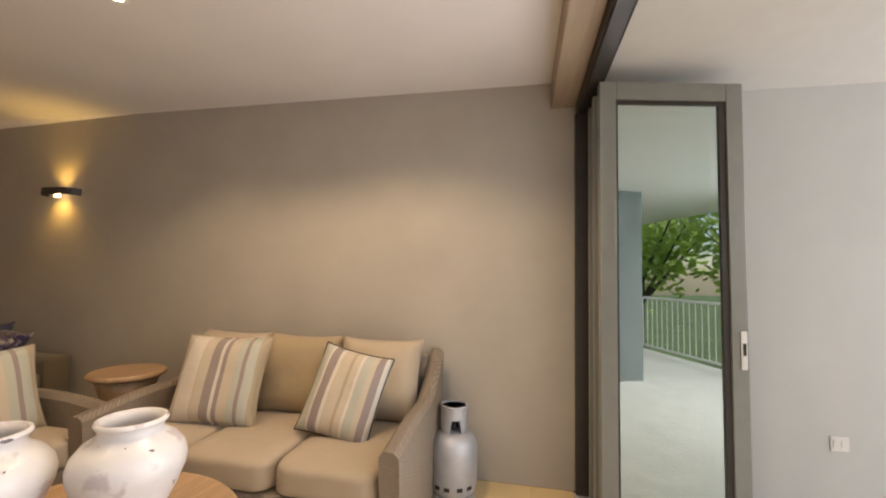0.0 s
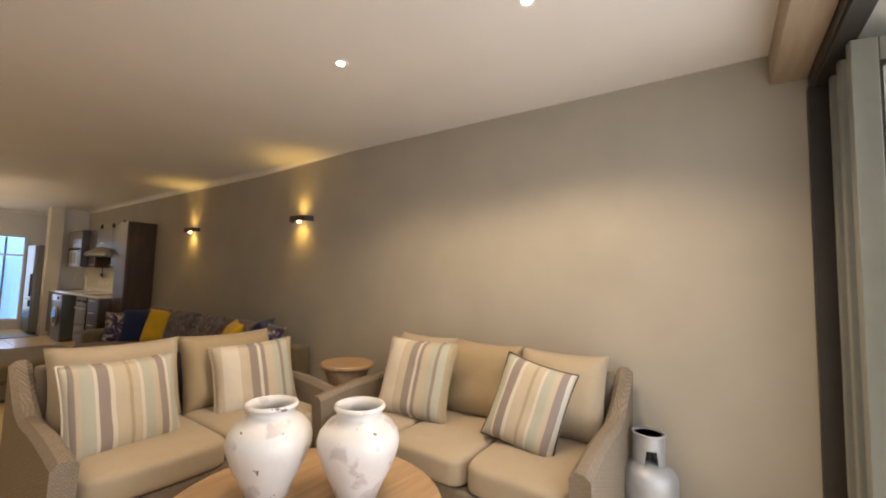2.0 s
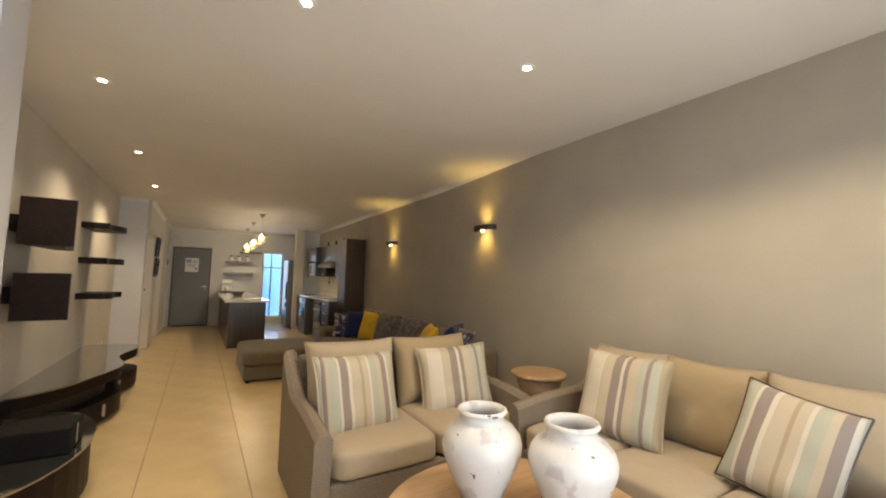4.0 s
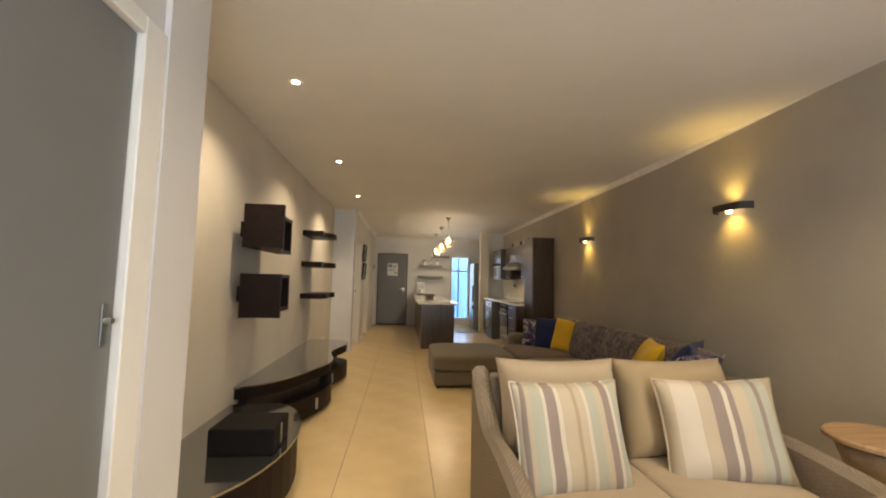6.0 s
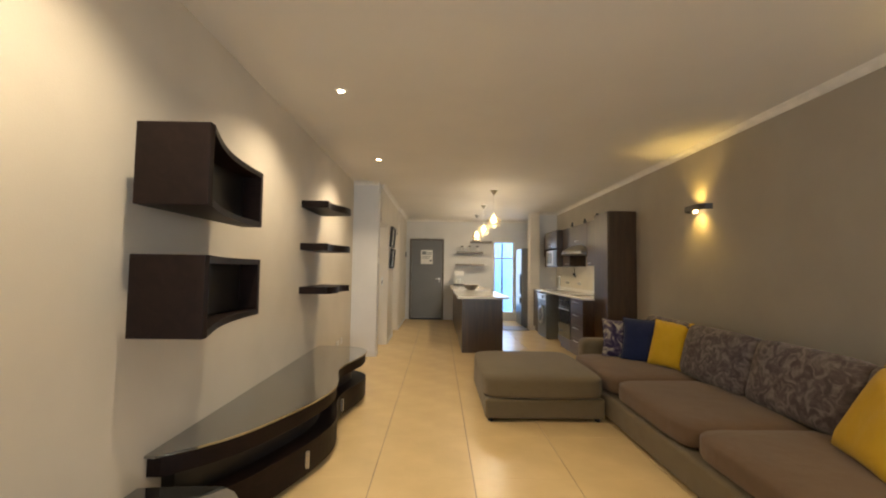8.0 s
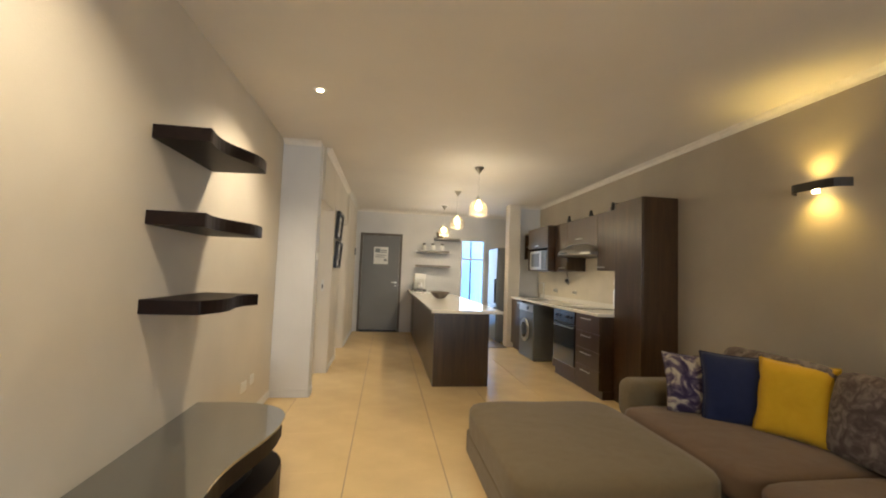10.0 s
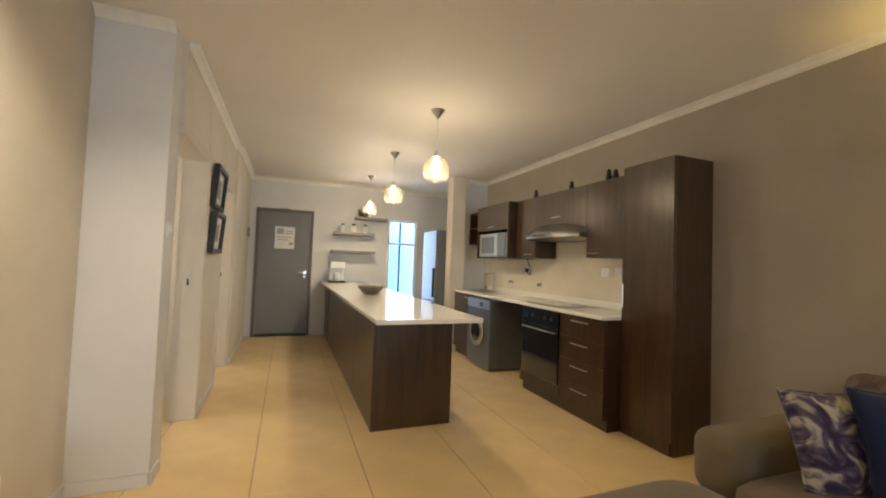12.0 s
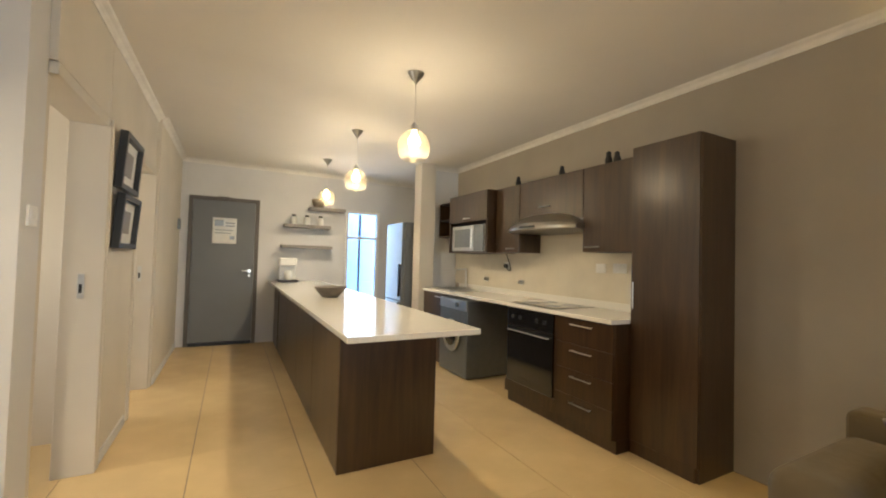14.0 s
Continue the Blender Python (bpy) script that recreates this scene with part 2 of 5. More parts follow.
M_ALUDARK = mat("dark bronze aluminium", (0.05, 0.043, 0.036), 0.45, 0.5, 0.08, 12)
M_DOORGREY = mat("grey door paint", (0.165, 0.17, 0.175), 0.5, 0, 0.04, 3)
M_DOORFRAME = mat("brown grey frame", (0.12, 0.105, 0.09), 0.5, 0, 0.06, 8)
M_WHITEPL = mat("white plastic", (0.78, 0.77, 0.74), 0.35, 0, 0.02, 10)
M_PAPER = mat("paper", (0.75, 0.74, 0.70), 0.8, 0, 0.04, 20)
M_BOWL = mat("grey stoneware", (0.16, 0.13, 0.10), 0.5, 0, 0.2, 14)
M_SHELFGREY = mat("grey shelf paint", (0.23, 0.21, 0.19), 0.5, 0, 0.06, 6)
M_LEAF = mat("tree foliage", (0.15, 0.23, 0.055), 0.6, 0, 0.5, 1.2)
lt = M_LEAF.node_tree
lb = lt.nodes.new("ShaderNodeBsdfTranslucent")
lb.inputs["Color"].default_value = (0.52, 0.66, 0.20, 1)
lm = lt.nodes.new("ShaderNodeMixShader")
lm.inputs["Fac"].default_value = 0.78
lt.links.new(lt.nodes["Principled BSDF"].outputs[0], lm.inputs[1])
lt.links.new(lb.outputs[0], lm.inputs[2])
lt.links.new(lm.outputs[0], lt.nodes["Material Output"].inputs["Surface"])
M_BARK = mat("bark", (0.10, 0.075, 0.055), 0.9, 0, 0.3, 8, 0.5, 20)
M_GRASS = mat("lawn", (0.10, 0.16, 0.04), 0.9, 0, 0.35, 0.6)
M_BULB = glow("lit bulb", (1.0, 0.74, 0.34), 9)
M_LED = glow("lit downlight", (1.0, 0.80, 0.48), 40)
M_DAY = glow("daylight beyond", (0.31, 0.58, 1.0), 0.85)


def pane_material(name, tint, mirror, gloss=(0.78, 0.93, 0.90)):
    """Thin window glass: part mirror, part clear."""
    m = bpy.data.materials.new(name)
    m.use_nodes = True
    nt = m.node_tree
    nt.nodes.remove(nt.nodes["Principled BSDF"])
    tr = nt.nodes.new("ShaderNodeBsdfTransparent")
    tr.inputs["Color"].default_value = (*tint, 1)
    gl = nt.nodes.new("ShaderNodeBsdfGlossy")
    gl.inputs["Roughness"].default_value = 0.01
    gl.inputs["Color"].default_value = (*gloss, 1)
    mx = nt.nodes.new("ShaderNodeMixShader")
    mx.inputs["Fac"].default_value = mirror
    nt.links.new(tr.outputs[0], mx.inputs[1])
    nt.links.new(gl.outputs[0], mx.inputs[2])
    nt.links.new(mx.outputs[0], nt.nodes["Material Output"].inputs["Surface"])
    return m


M_PANE = pane_material("coated door glass", (0.55, 0.64, 0.62), 0.6, (0.84, 0.97, 0.95))
M_GLOBE = pane_material("lamp glass", (0.98, 0.93, 0.82), 0.07, (1.0, 0.95, 0.85))
gt = M_GLOBE.node_tree
g_haze = gt.nodes.new("ShaderNodeBsdfTranslucent")
g_haze.inputs["Color"].default_value = (0.9, 0.82, 0.62, 1)
g_mix = gt.nodes.new("ShaderNodeMixShader")
g_mix.inputs["Fac"].default_value = 0.045
gt.links.new(gt.nodes["Material Output"].inputs["Surface"].links[0].from_socket, g_mix.inputs[1])
gt.links.new(g_haze.outputs[0], g_mix.inputs[2])
gt.links.new(g_mix.outputs[0], gt.nodes["Material Output"].inputs["Surface"])
M_CLEARPANE = pane_material("window glass", (0.85, 0.93, 0.97), 0.08)


def glaze_material():
    """White crackled glaze with mauve-grey worn patches and dark chips."""
    m = mat("worn white glaze", (0.66, 0.64, 0.62), 0.32, var=0.06, scale=9, bump=0.12, bscale=25, coat=0.3)
    nt = m.node_tree
    b = nt.nodes["Principled BSDF"]
    co = nt.nodes.new("ShaderNodeTexCoord")
    base = b.inputs["Base Color"].links[0].from_socket
    for sc, lo, hi, col in ((9.0, 0.57, 0.63, (0.53, 0.48, 0.48)), (24.0, 0.70, 0.715, (0.13, 0.10, 0.11))):
        n = nt.nodes.new("ShaderNodeTexNoise")
        n.inputs["Scale"].default_value = sc
        n.inputs["Detail"].default_value = 3
        nt.links.new(co.outputs["Object"], n.inputs["Vector"])
        r = nt.nodes.new("ShaderNodeMapRange")
        r.inputs["From Min"].default_value, r.inputs["From Max"].default_value = lo, hi
        nt.links.new(n.outputs["Fac"], r.inputs["Value"])
        mx = nt.nodes.new("ShaderNodeMixRGB")
        mx.inputs[2].default_value = (*col, 1)
        nt.links.new(r.outputs["Result"], mx.inputs[0])
        nt.links.new(base, mx.inputs[1])
        base = mx.outputs[0]
    nt.links.new(base, b.inputs["Base Color"])
    return m


M_GLAZE = glaze_material()


# ---- builders ----
ORIGIN = {}


def thing(name, x, y, z, label, category, group="", kind=""):
    ob = new(name)
    ob.empty_display_size = 0.1
    ob.location = (x, y, z)
    ORIGIN[ob] = Vector((x, y, z))
    return tagged(ob, label, category, group, kind)


def part(name, bm, material, parent=None, label="", smooth=False):
    """Links a bmesh, given in the thing's unturned world place, as one mesh."""
    me = bpy.data.meshes.new(name)
    if parent is not None:
        bmesh.ops.translate(bm, verts=bm.verts, vec=-ORIGIN[parent])
    bmesh.ops.recalc_face_normals(bm, faces=bm.faces)
    if smooth:
        for f in bm.faces:
            f.smooth = True
    bm.to_mesh(me)
    bm.free()
    me.materials.append(material)
    ob = new(name, me)
    if parent is not None:
        ob.parent = parent
        ORIGIN[ob] = ORIGIN[parent]
    return tagged(ob, label)


def structure(name, bm, material, label, category="structure"):
    return tagged(part(name, bm, material), label, category, kind="structure")


def box(x0, x1, y0, y1, z0, z1, bev=0.0, seg=2, bm=None):
    own = bmesh.new()
    bmesh.ops.create_cube(own, size=1)
    for v in own.verts:
        v.co = Vector(((x0, x1)[v.co.x > 0], (y0, y1)[v.co.y > 0], (z0, z1)[v.co.z > 0]))
    if bev:
        bmesh.ops.bevel(own, geom=own.edges[:], offset=bev, segments=seg, profile=0.5, affect="EDGES")
    if bm is None:
        return own
    return merge(bm, own)


def merge(bm, own):
    me = bpy.data.meshes.new("tmp")
    own.to_mesh(me)
    own.free()
    bm.from_mesh(me)
    bpy.data.meshes.remove(me)
    return bm


def rod(a, b, r, seg=12, r2=None):
    bm = bmesh.new()
    a, b = Vector(a), Vector(b)
    bmesh.ops.create_cone(bm, cap_ends=True, segments=seg, radius1=r, radius2=r if r2 is None else r2, depth=(b - a).length)
    m = Matrix.Translation((a + b) / 2) @ (b - a).to_track_quat("Z", "Y").to_matrix().to_4x4()
    bmesh.ops.transform(bm, matrix=m, verts=bm.verts)
    return bm


def lathe(profile, x, y, z, seg=40):
    """Turned body from (radius, height) steps."""
    bm = bmesh.new()
    rings = []
    for r, h in profile:
        rings.append([bm.verts.new((x + r * math.cos(2 * math.pi * i / seg), y + r * math.sin(2 * math.pi * i / seg), z + h)) for i in range(seg)])
    for a, b in zip(rings, rings[1:]):
        for i in range(seg):
            bm.faces.new((a[i], a[(i + 1) % seg], b[(i + 1) % seg], b[i]))
    bm.faces.new(rings[0])
    bm.faces.new(rings[-1])
    return bm


def slab(outline, z0, z1, bev=0.0):
    """An upright extrusion of a plan outline."""
    bm = bmesh.new()
    lo = [bm.verts.new((x, y, z0)) for x, y in outline]
    hi = [bm.verts.new((x, y, z1)) for x, y in outline]
    bm.faces.new(lo)
    bm.faces.new(hi)
    n = len(lo)
    for i in range(n):
        bm.faces.new((lo[i], lo[(i + 1) % n], hi[(i + 1) % n], hi[i]))
    return bm


def soft(w, d, h, n=14, puff=0.5, crown=0.0, seed=0):
    """A stuffed cushion, w x d x h about its centre, with rounded sides and small dents."""
    bm = bmesh.new()
    bmesh.ops.create_cube(bm, size=2)
    bmesh.ops.subdivide_edges(bm, edges=bm.edges[:], cuts=n, use_grid_fill=True)
    for v in bm.verts:
        p = v.co.copy()
        q = Vector([math.copysign(abs(c) ** 1.0, c) for c in p])
        k = 8.0
        ln = (abs(q.x) ** k + abs(q.y) ** k + abs(q.z) ** k) ** (1 / k)
        q = q / max(ln, 1e-6)
        edge = (1 - abs(q.x) ** 3) * (1 - abs(q.y) ** 3)
        q.z *= 1 - puff + puff * edge ** 0.6
        q.z += crown * edge
        nz = noise.noise(Vector((q.x * 2.1 + seed * 3.7, q.y * 2.1, seed + q.z)))
        q.z += 0.10 * nz * (0.5 + puff)
        v.co = Vector((q.x * w / 2, q.y * d / 2, q.z * h / 2))
    return bm


def pillow_mesh(w, h, t, seed=0):
    """A scatter cushion: pointed corners, swollen middle; width x, height y, thickness z."""
    bm = bmesh.new()
    n = 22
    grids = []
    for side in (1, -1):
        g = []
        for i in range(n + 1):
            row = []
            for j in range(n + 1):
                u, v = 2 * i / n - 1, 2 * j / n - 1
                pin = 0.07
                x = u * (1 - pin * (1 - v * v) * abs(u) ** 2)
                y = v * (1 - pin * (1 - u * u) * abs(v) ** 2)
                z = ((1 - u ** 4) * (1 - v ** 4)) ** 0.55
                z += 0.16 * noise.noise(Vector((u * 1.7 + seed, v * 1.7, side * 2.0 + seed))) * (1 - u ** 4) * (1 - v ** 4)
                row.append(bm.verts.new((x * w / 2, y * h / 2, side * z * t / 2)))
            g.append(row)
        grids.append(g)
        for i in range(n):
            for j in range(n):
                f = (g[i][j], g[i + 1][j], g[i + 1][j + 1], g[i][j + 1])
                bm.faces.new(f if side > 0 else f[::-1])
    bmesh.ops.remove_doubles(bm, verts=bm.verts, dist=0.0005)
    return bm


def free_part(name, bm, material, m, label, category, group="", smooth=True):
    """A one-mesh thing at the pose m, meshed about its own centre."""
    me = bpy.data.meshes.new(name)
    bmesh.ops.recalc_face_normals(bm, faces=bm.faces)
    for f in bm.faces:
        f.smooth = smooth
    bm.to_mesh(me)
    bm.free()
    me.materials.append(material)
    ob = new(name, me)
    ob.matrix_world = m
    return tagged(ob, label, category, group)


def pillow(x, y, z, w, h, t, turn, lean, material, label, seed=0, tip=0, piping=None):
    """turn: which way its face looks (0: towards -y, -90: towards -x); lean: degrees it falls back; tip: turn in its own plane."""
    m = pose(x, y, z, 0, 0, turn) @ pose(0, 0, 0, 90 - lean) @ pose(0, 0, 0, 0, 0, tip)
    ob = free_part("scatter_cushion", pillow_mesh(w, h, t, seed), material, m, label, "cushion", "scatter cushions")
    bm = bmesh.new()
    pts = []
    n = 16
    for a in range(4):
        for i in range(n):
            s = 2 * i / n - 1
            u, v = [(s, -1), (1, s), (-s, 1), (-1, -s)][a]
            pts.append(Vector((u * (1 - 0.07 * (1 - v * v)) * w / 2, v * (1 - 0.07 * (1 - u * u)) * h / 2, 0)))
    for a, b in zip(pts, pts[1:] + pts[:1]):
        merge(bm, rod(a, b, 0.005, 6))
    me = bpy.data.meshes.new("piping")
    bm.to_mesh(me)
    bm.free()
    me.materials.append(piping or material)
    p = new("piping", me)
    p.parent = ob
    return ob


# ---- setting ----
XR, XL, YE = 2.5, -1.40, 12.46
structure("wall_east", box(XR, XR + 0.2, -0.655, YE + 0.2, 0, 2.8), M_TAUPE, "long matt taupe painted wall", "wall")
structure("wall_balcony_east", box(XR, XR + 0.2, -4.6, -0.657, -0.2, 2.8), M_GREY, "grey-green painted balcony wall", "wall")
structure("wall_west", box(XL - 0.2, XL, 2.251, 8.04, 0, 2.8), M_CREAM, "cream painted living room wall", "wall")
structure("wall_west_front", box(-1.60, -0.92, 2.00, 2.25, 0, 2.8), M_WHITE, "white painted wall pier by the door", "wall")
structure("wall_west_entry", box(-1.13, -0.94, -0.6, 1.05, 0, 2.8), M_WHITE, "white painted wall beside a door", "wall")
structure("wall_west_lintel", box(-1.13, -0.94, 1.051, 1.999, 2.1, 2.8), M_WHITE, "white painted wall above a door", "wall")
structure("wall_pier", box(XL - 0.2, -1.03, 8.041, 8.22, 0, 2.8), M_WHITE, "white painted wall pier", "wall")
structure("wall_passage_1", box(-1.16, -1.0, 9.03, 9.80, 0, 2.8), M_CREAM, "cream passage wall with two pictures", "wall")
structure("wall_passage_2", box(-1.16, -0.97, 10.66, YE, 0, 2.8), M_CREAM, "cream passage wall", "wall")
structure("wall_passage_lintel_1", box(-1.158, -1.002, 8.221, 9.029, 2.06, 2.8), M_CREAM, "wall above doorway", "wall")
structure("wall_passage_lintel_2", box(-1.158, -1.002, 9.801, 10.659, 2.06, 2.8), M_CREAM, "wall above doorway", "wall")
# side-room walls; the openings behind the fill lamps are invented and unseen
for i, (ya, yb) in enumerate(((8.05, 9.55), (9.60, 11.2))):
    yc = (8.80, 10.25)[i]
    bm = box(-2.8, -2.6, ya, yc - 0.5, 0, 2.8)
    box(-2.8, -2.6, yc + 0.5, yb, 0, 2.8, bm=bm)
    box(-2.8, -2.6, yc - 0.5, yc + 0.5, 0, 0.9, bm=bm)
    box(-2.8, -2.6, yc - 0.5, yc + 0.5, 2.1, 2.8, bm=bm)
    box(-2.599, -1.17, yb, yb + 0.04, 0, 2.8, bm=bm)
    box(-2.599, -1.61, ya - 0.05, ya, 0, 2.8, bm=bm)
    structure("wall_side_room_%d" % (i + 1), bm, M_CREAM, "cream wall of a side room with an added unseen opening", "wall")
W0, W1, WZ0, WZ1 = 1.27, 1.84, 0.18, 2.03
bm = box(-1.6, W0, YE, YE + 0.2, 0, 2.8)
box(W1, XR, YE, YE + 0.2, 0, 2.8, bm=bm)
box(W0, W1, YE, YE + 0.2, 0, WZ0, bm=bm)
box(W0, W1, YE, YE + 0.2, WZ1, 2.8, bm=bm)
structure("wall_north", bm, M_WHITE, "white kitchen end wall with tall window", "wall")
structure("column", box(1.87, 2.08, 10.86, 11.08, 0, 2.8), M_CREAM, "cream square column beside worktop", "column")
structure("wall_stub", box(2.081, XR, 10.98, 11.08, 0, 2.8), M_WHITE, "short white wall behind column", "wall")
structure("ceiling", box(-2.9, XR + 0.2, -0.42, YE + 0.2, CEIL, CEIL + 0.15), M_CEIL, "smooth off-white ceiling", "ceiling")
structure("balcony_ceiling", box(-4.2, XR + 0.2, -5.2, -0.68, 2.44, 2.6), M_WHITEPL, "white balcony ceiling", "ceiling")
structure("beam", box(-1.1, XR, -0.572, -0.421, 2.40, 2.8, 0.004), M_BEAM, "brown stained beam over folding doors", "beam")
bm = box(-1.1, XR, -0.655, -0.575, 2.34, 2.8)
box(-1.1, XR, -0.673, -0.656, 2.365, 2.42, bm=bm)
box(-1.1, XR, -0.597, -0.582, 2.325, 2.34, bm=bm)
structure("door_track", bm, M_ALUDARK, "dark bronze aluminium folding door track", "track")
structure("door_jamb", box(2.455, 2.498, -0.655, -0.565, 0, 2.34, 0.003), M_ALUDARK, "dark bronze aluminium door jamb", "jamb")
structure("balcony_floor", box(-4.2, XR, -4.6, -0.56, -0.2, -0.01), M_BALC, "pale tiled balcony floor", "floor")
structure("balcony_wall_west", box(-4.2, -4.0, -1.1, 0.0, -0.2, 2.6), M_WHITE, "white balcony wall", "wall")
structure("balcony_front_wall", box(-4.0, -1.1, -0.72, -0.60, 0, 2.44), M_GREY, "white outside wall", "wall")
# coloured dark to stand for the pier's shaded face
structure("balcony_pier", box(-1.12, -0.76, -2.98, -2.55, -0.01, 2.44), M_PIER_SHADE, "balcony pier with its shade in the colour", "wall")
structure("ground", box(-90, 90, -160, -4.7, -3.4, -3.2), M_GRASS, "green lawn below the balcony", "ground")


def cornice(name, x0, y0, x1, y1, nx, ny, start=1.0):
    """Coved strip from one corner to the next; nx, ny: the way into the room."""
    bm = bmesh.new()
    prof = [(0, 0), (0.052, 0), (0.044, -0.009), (0.025, -0.020), (0.012, -0.036), (0.007, -0.052), (0, -0.052)]
    ends = []
    for x, y, k in ((x0, y0, start), (x1, y1, 1.0)):
        ends.append([bm.verts.new((x + nx * a * k, y + ny * a * k, CEIL + b * k)) for a, b in prof])
    n = len(prof)
    for i in range(n):
        bm.faces.new((ends[0][i], ends[0][(i + 1) % n], ends[1][(i + 1) % n], ends[1][i]))
    bm.faces.new(ends[0])
    bm.faces.new(ends[1])
    structure(name, bm, M_CORN, "white coved plaster cornice", "cornice")


cornice("trim_cornice_east_end", XR, 2.9, XR, 4.4, -1, 0, 0.05)
cornice("trim_cornice_east", XR, 4.4, XR, 10.98, -1, 0)
cornice("trim_cornice_north", -0.97, YE, XR, YE, 0, -1)
cornice("trim_cornice_passage", -1.0, 8.22, -1.0, 10.659, 1, 0)
cornice("trim_cornice_passage_end", -0.97, 10.66, -0.97, YE, 1, 0)
cornice("trim_cornice_pier", XL, 8.04, -1.03, 8.04, 0, -1)
cornice("trim_cornice_stub", 2.081, 10.98, XR, 10.98, 0, -1)

for nm, b in (("baseboard_west", (XL, XL + 0.012, 6.62, 8.03, 0, 0.07)), ("baseboard_pier", (XL + 0.013, -1.03, 8.028, 8.04, 0, 0.07)),
              ("baseboard_pier_side", (-1.03, -1.018, 8.045, 8.21, 0, 0.07)),
              ("baseboard_passage_1", (-1.0, -0.988, 9.09, 9.73, 0, 0.07)), ("baseboard_passage_2", (-0.97, -0.958, 10.73, YE - 0.013, 0, 0.07)),
              ("baseboard_north", (0.03, 0.3, YE - 0.012, YE, 0, 0.07))):
    structure(nm, box(*b, 0.003), M_WHITE, "white painted skirting", "baseboard")


def doorway(name, ya, yb, label, near=-0.985):
    """Painted frame set in the passage wall."""
    root = tagged(thing(name, -1.06, (ya + yb) / 2, 0, label, "door frame"), kind="structure")
    part("jamb", box(-1.175, near, ya, ya + 0.045, 0, 2.0, 0.004), M_CREAM, root)
    part("jamb", box(-1.175, -0.985, yb - 0.045, yb, 0, 2.0, 0.004), M_CREAM, root)
    part("head", box(-1.175, -0.998, ya, yb, 2.001, 2.055, 0.004), M_CREAM, root)
    part("architrave", box(-0.999, -0.982, yb + 0.001, yb + 0.03, 0, 2.055, 0.004), M_CREAM, root)
    part("strike_plate", box(-1.10, -1.07, yb - 0.050, yb - 0.0455, 1.0, 1.14, 0.001), M_STEEL, root)
    part("strike_slot", box(-1.092, -1.078, yb - 0.053, yb - 0.0505, 1.03, 1.08), M_BLACK, root)


doorway("door_1", 8.225, 9.028, "cream painted open doorway with strike plate", -1.035)
doorway("door_2", 9.803, 10.657, "cream painted open doorway in the passage")


def entrance_door():
    root = tagged(thing("door_3", -0.43, YE, 0, "closed grey painted entrance door in a brown frame", "door"), kind="structure")
    part("frame", box(-0.875, -0.825, YE - 0.03, YE - 0.002, 0, 2.07, 0.003), M_DOORFRAME, root)
    part("frame", box(-0.045, 0.005, YE - 0.03, YE - 0.002, 0, 2.07, 0.003), M_DOORFRAME, root)
    part("frame", box(-0.824, -0.046, YE - 0.03, YE - 0.002, 2.02, 2.07, 0.003), M_DOORFRAME, root)
    part("leaf", box(-0.822, -0.048, YE - 0.022, YE - 0.002, 0.05, 2.018, 0.003), M_DOORGREY, root)
    part("threshold", box(-0.822, -0.048, YE - 0.04, YE - 0.002, 0.0, 0.046, 0.003), M_BLACK, root, "dark threshold strip")
    part("closer", box(-0.53, -0.38, YE - 0.07, YE - 0.031, 2.03, 2.075, 0.006), M_DOORFRAME, root)
    h = part("door_handle", rod((-0.12, YE - 0.06, 1.04), (-0.20, YE - 0.06, 1.04), 0.009), M_STEEL, root)
    part("rose", rod((-0.105, YE - 0.07, 1.04), (-0.105, YE - 0.02, 1.04), 0.024, 20), M_STEEL, h)
    part("keyhole", rod((-0.105, YE - 0.03, 0.97), (-0.105, YE - 0.02, 0.97), 0.016, 16), M_STEEL, h)
    n = part("notice", box(-0.585, -0.285, YE - 0.026, YE - 0.0225, 1.42, 1.78), M_PAPER, root, "white paper notice with printed blocks")
    for a, b, c, d in ((-0.56, -0.45, 1.66, 1.75), (-0.43, -0.31, 1.70, 1.72), (-0.43, -0.31, 1.66, 1.68), (-0.55, -0.33, 1.60, 1.615),
                       (-0.55, -0.36, 1.56, 1.575), (-0.37, -0.31, 1.48, 1.53)):
        part("print", box(a, b, YE - 0.0285, YE - 0.0265, c, d), M_DARKSTEEL, n)


entrance_door()


def side_door():
    """Grey leaf in a white frame beside the living room."""
    root = tagged(thing("door_4", -0.95, 1.5, 0, "closed pale grey door with steel lock plate in white frame", "door"), kind="structure")
    part("frame", box(-1.1, -0.925, 1.89, 1.998, 0, 2.098, 0.004), M_WHITEPL, root)
    part("frame", box(-1.1, -0.925, 1.052, 1.12, 0, 2.098, 0.004), M_WHITEPL, root)
    part("frame", box(-1.1, -0.925, 1.121, 1.889, 2.04, 2.098, 0.004), M_WHITEPL, root)
    part("leaf", box(-0.99, -0.95, 1.123, 1.887, 0.01, 2.038, 0.003), M_DOORGREY, root)
    part("lock_plate", box(-0.949, -0.944, 1.835, 1.862, 1.10, 1.22, 0.002), M_DARKSTEEL, root)
    part("lock_knob", rod((-0.944, 1.848, 1.17), (-0.925, 1.848, 1.17), 0.009, 12), M_STEEL, root)


side_door()


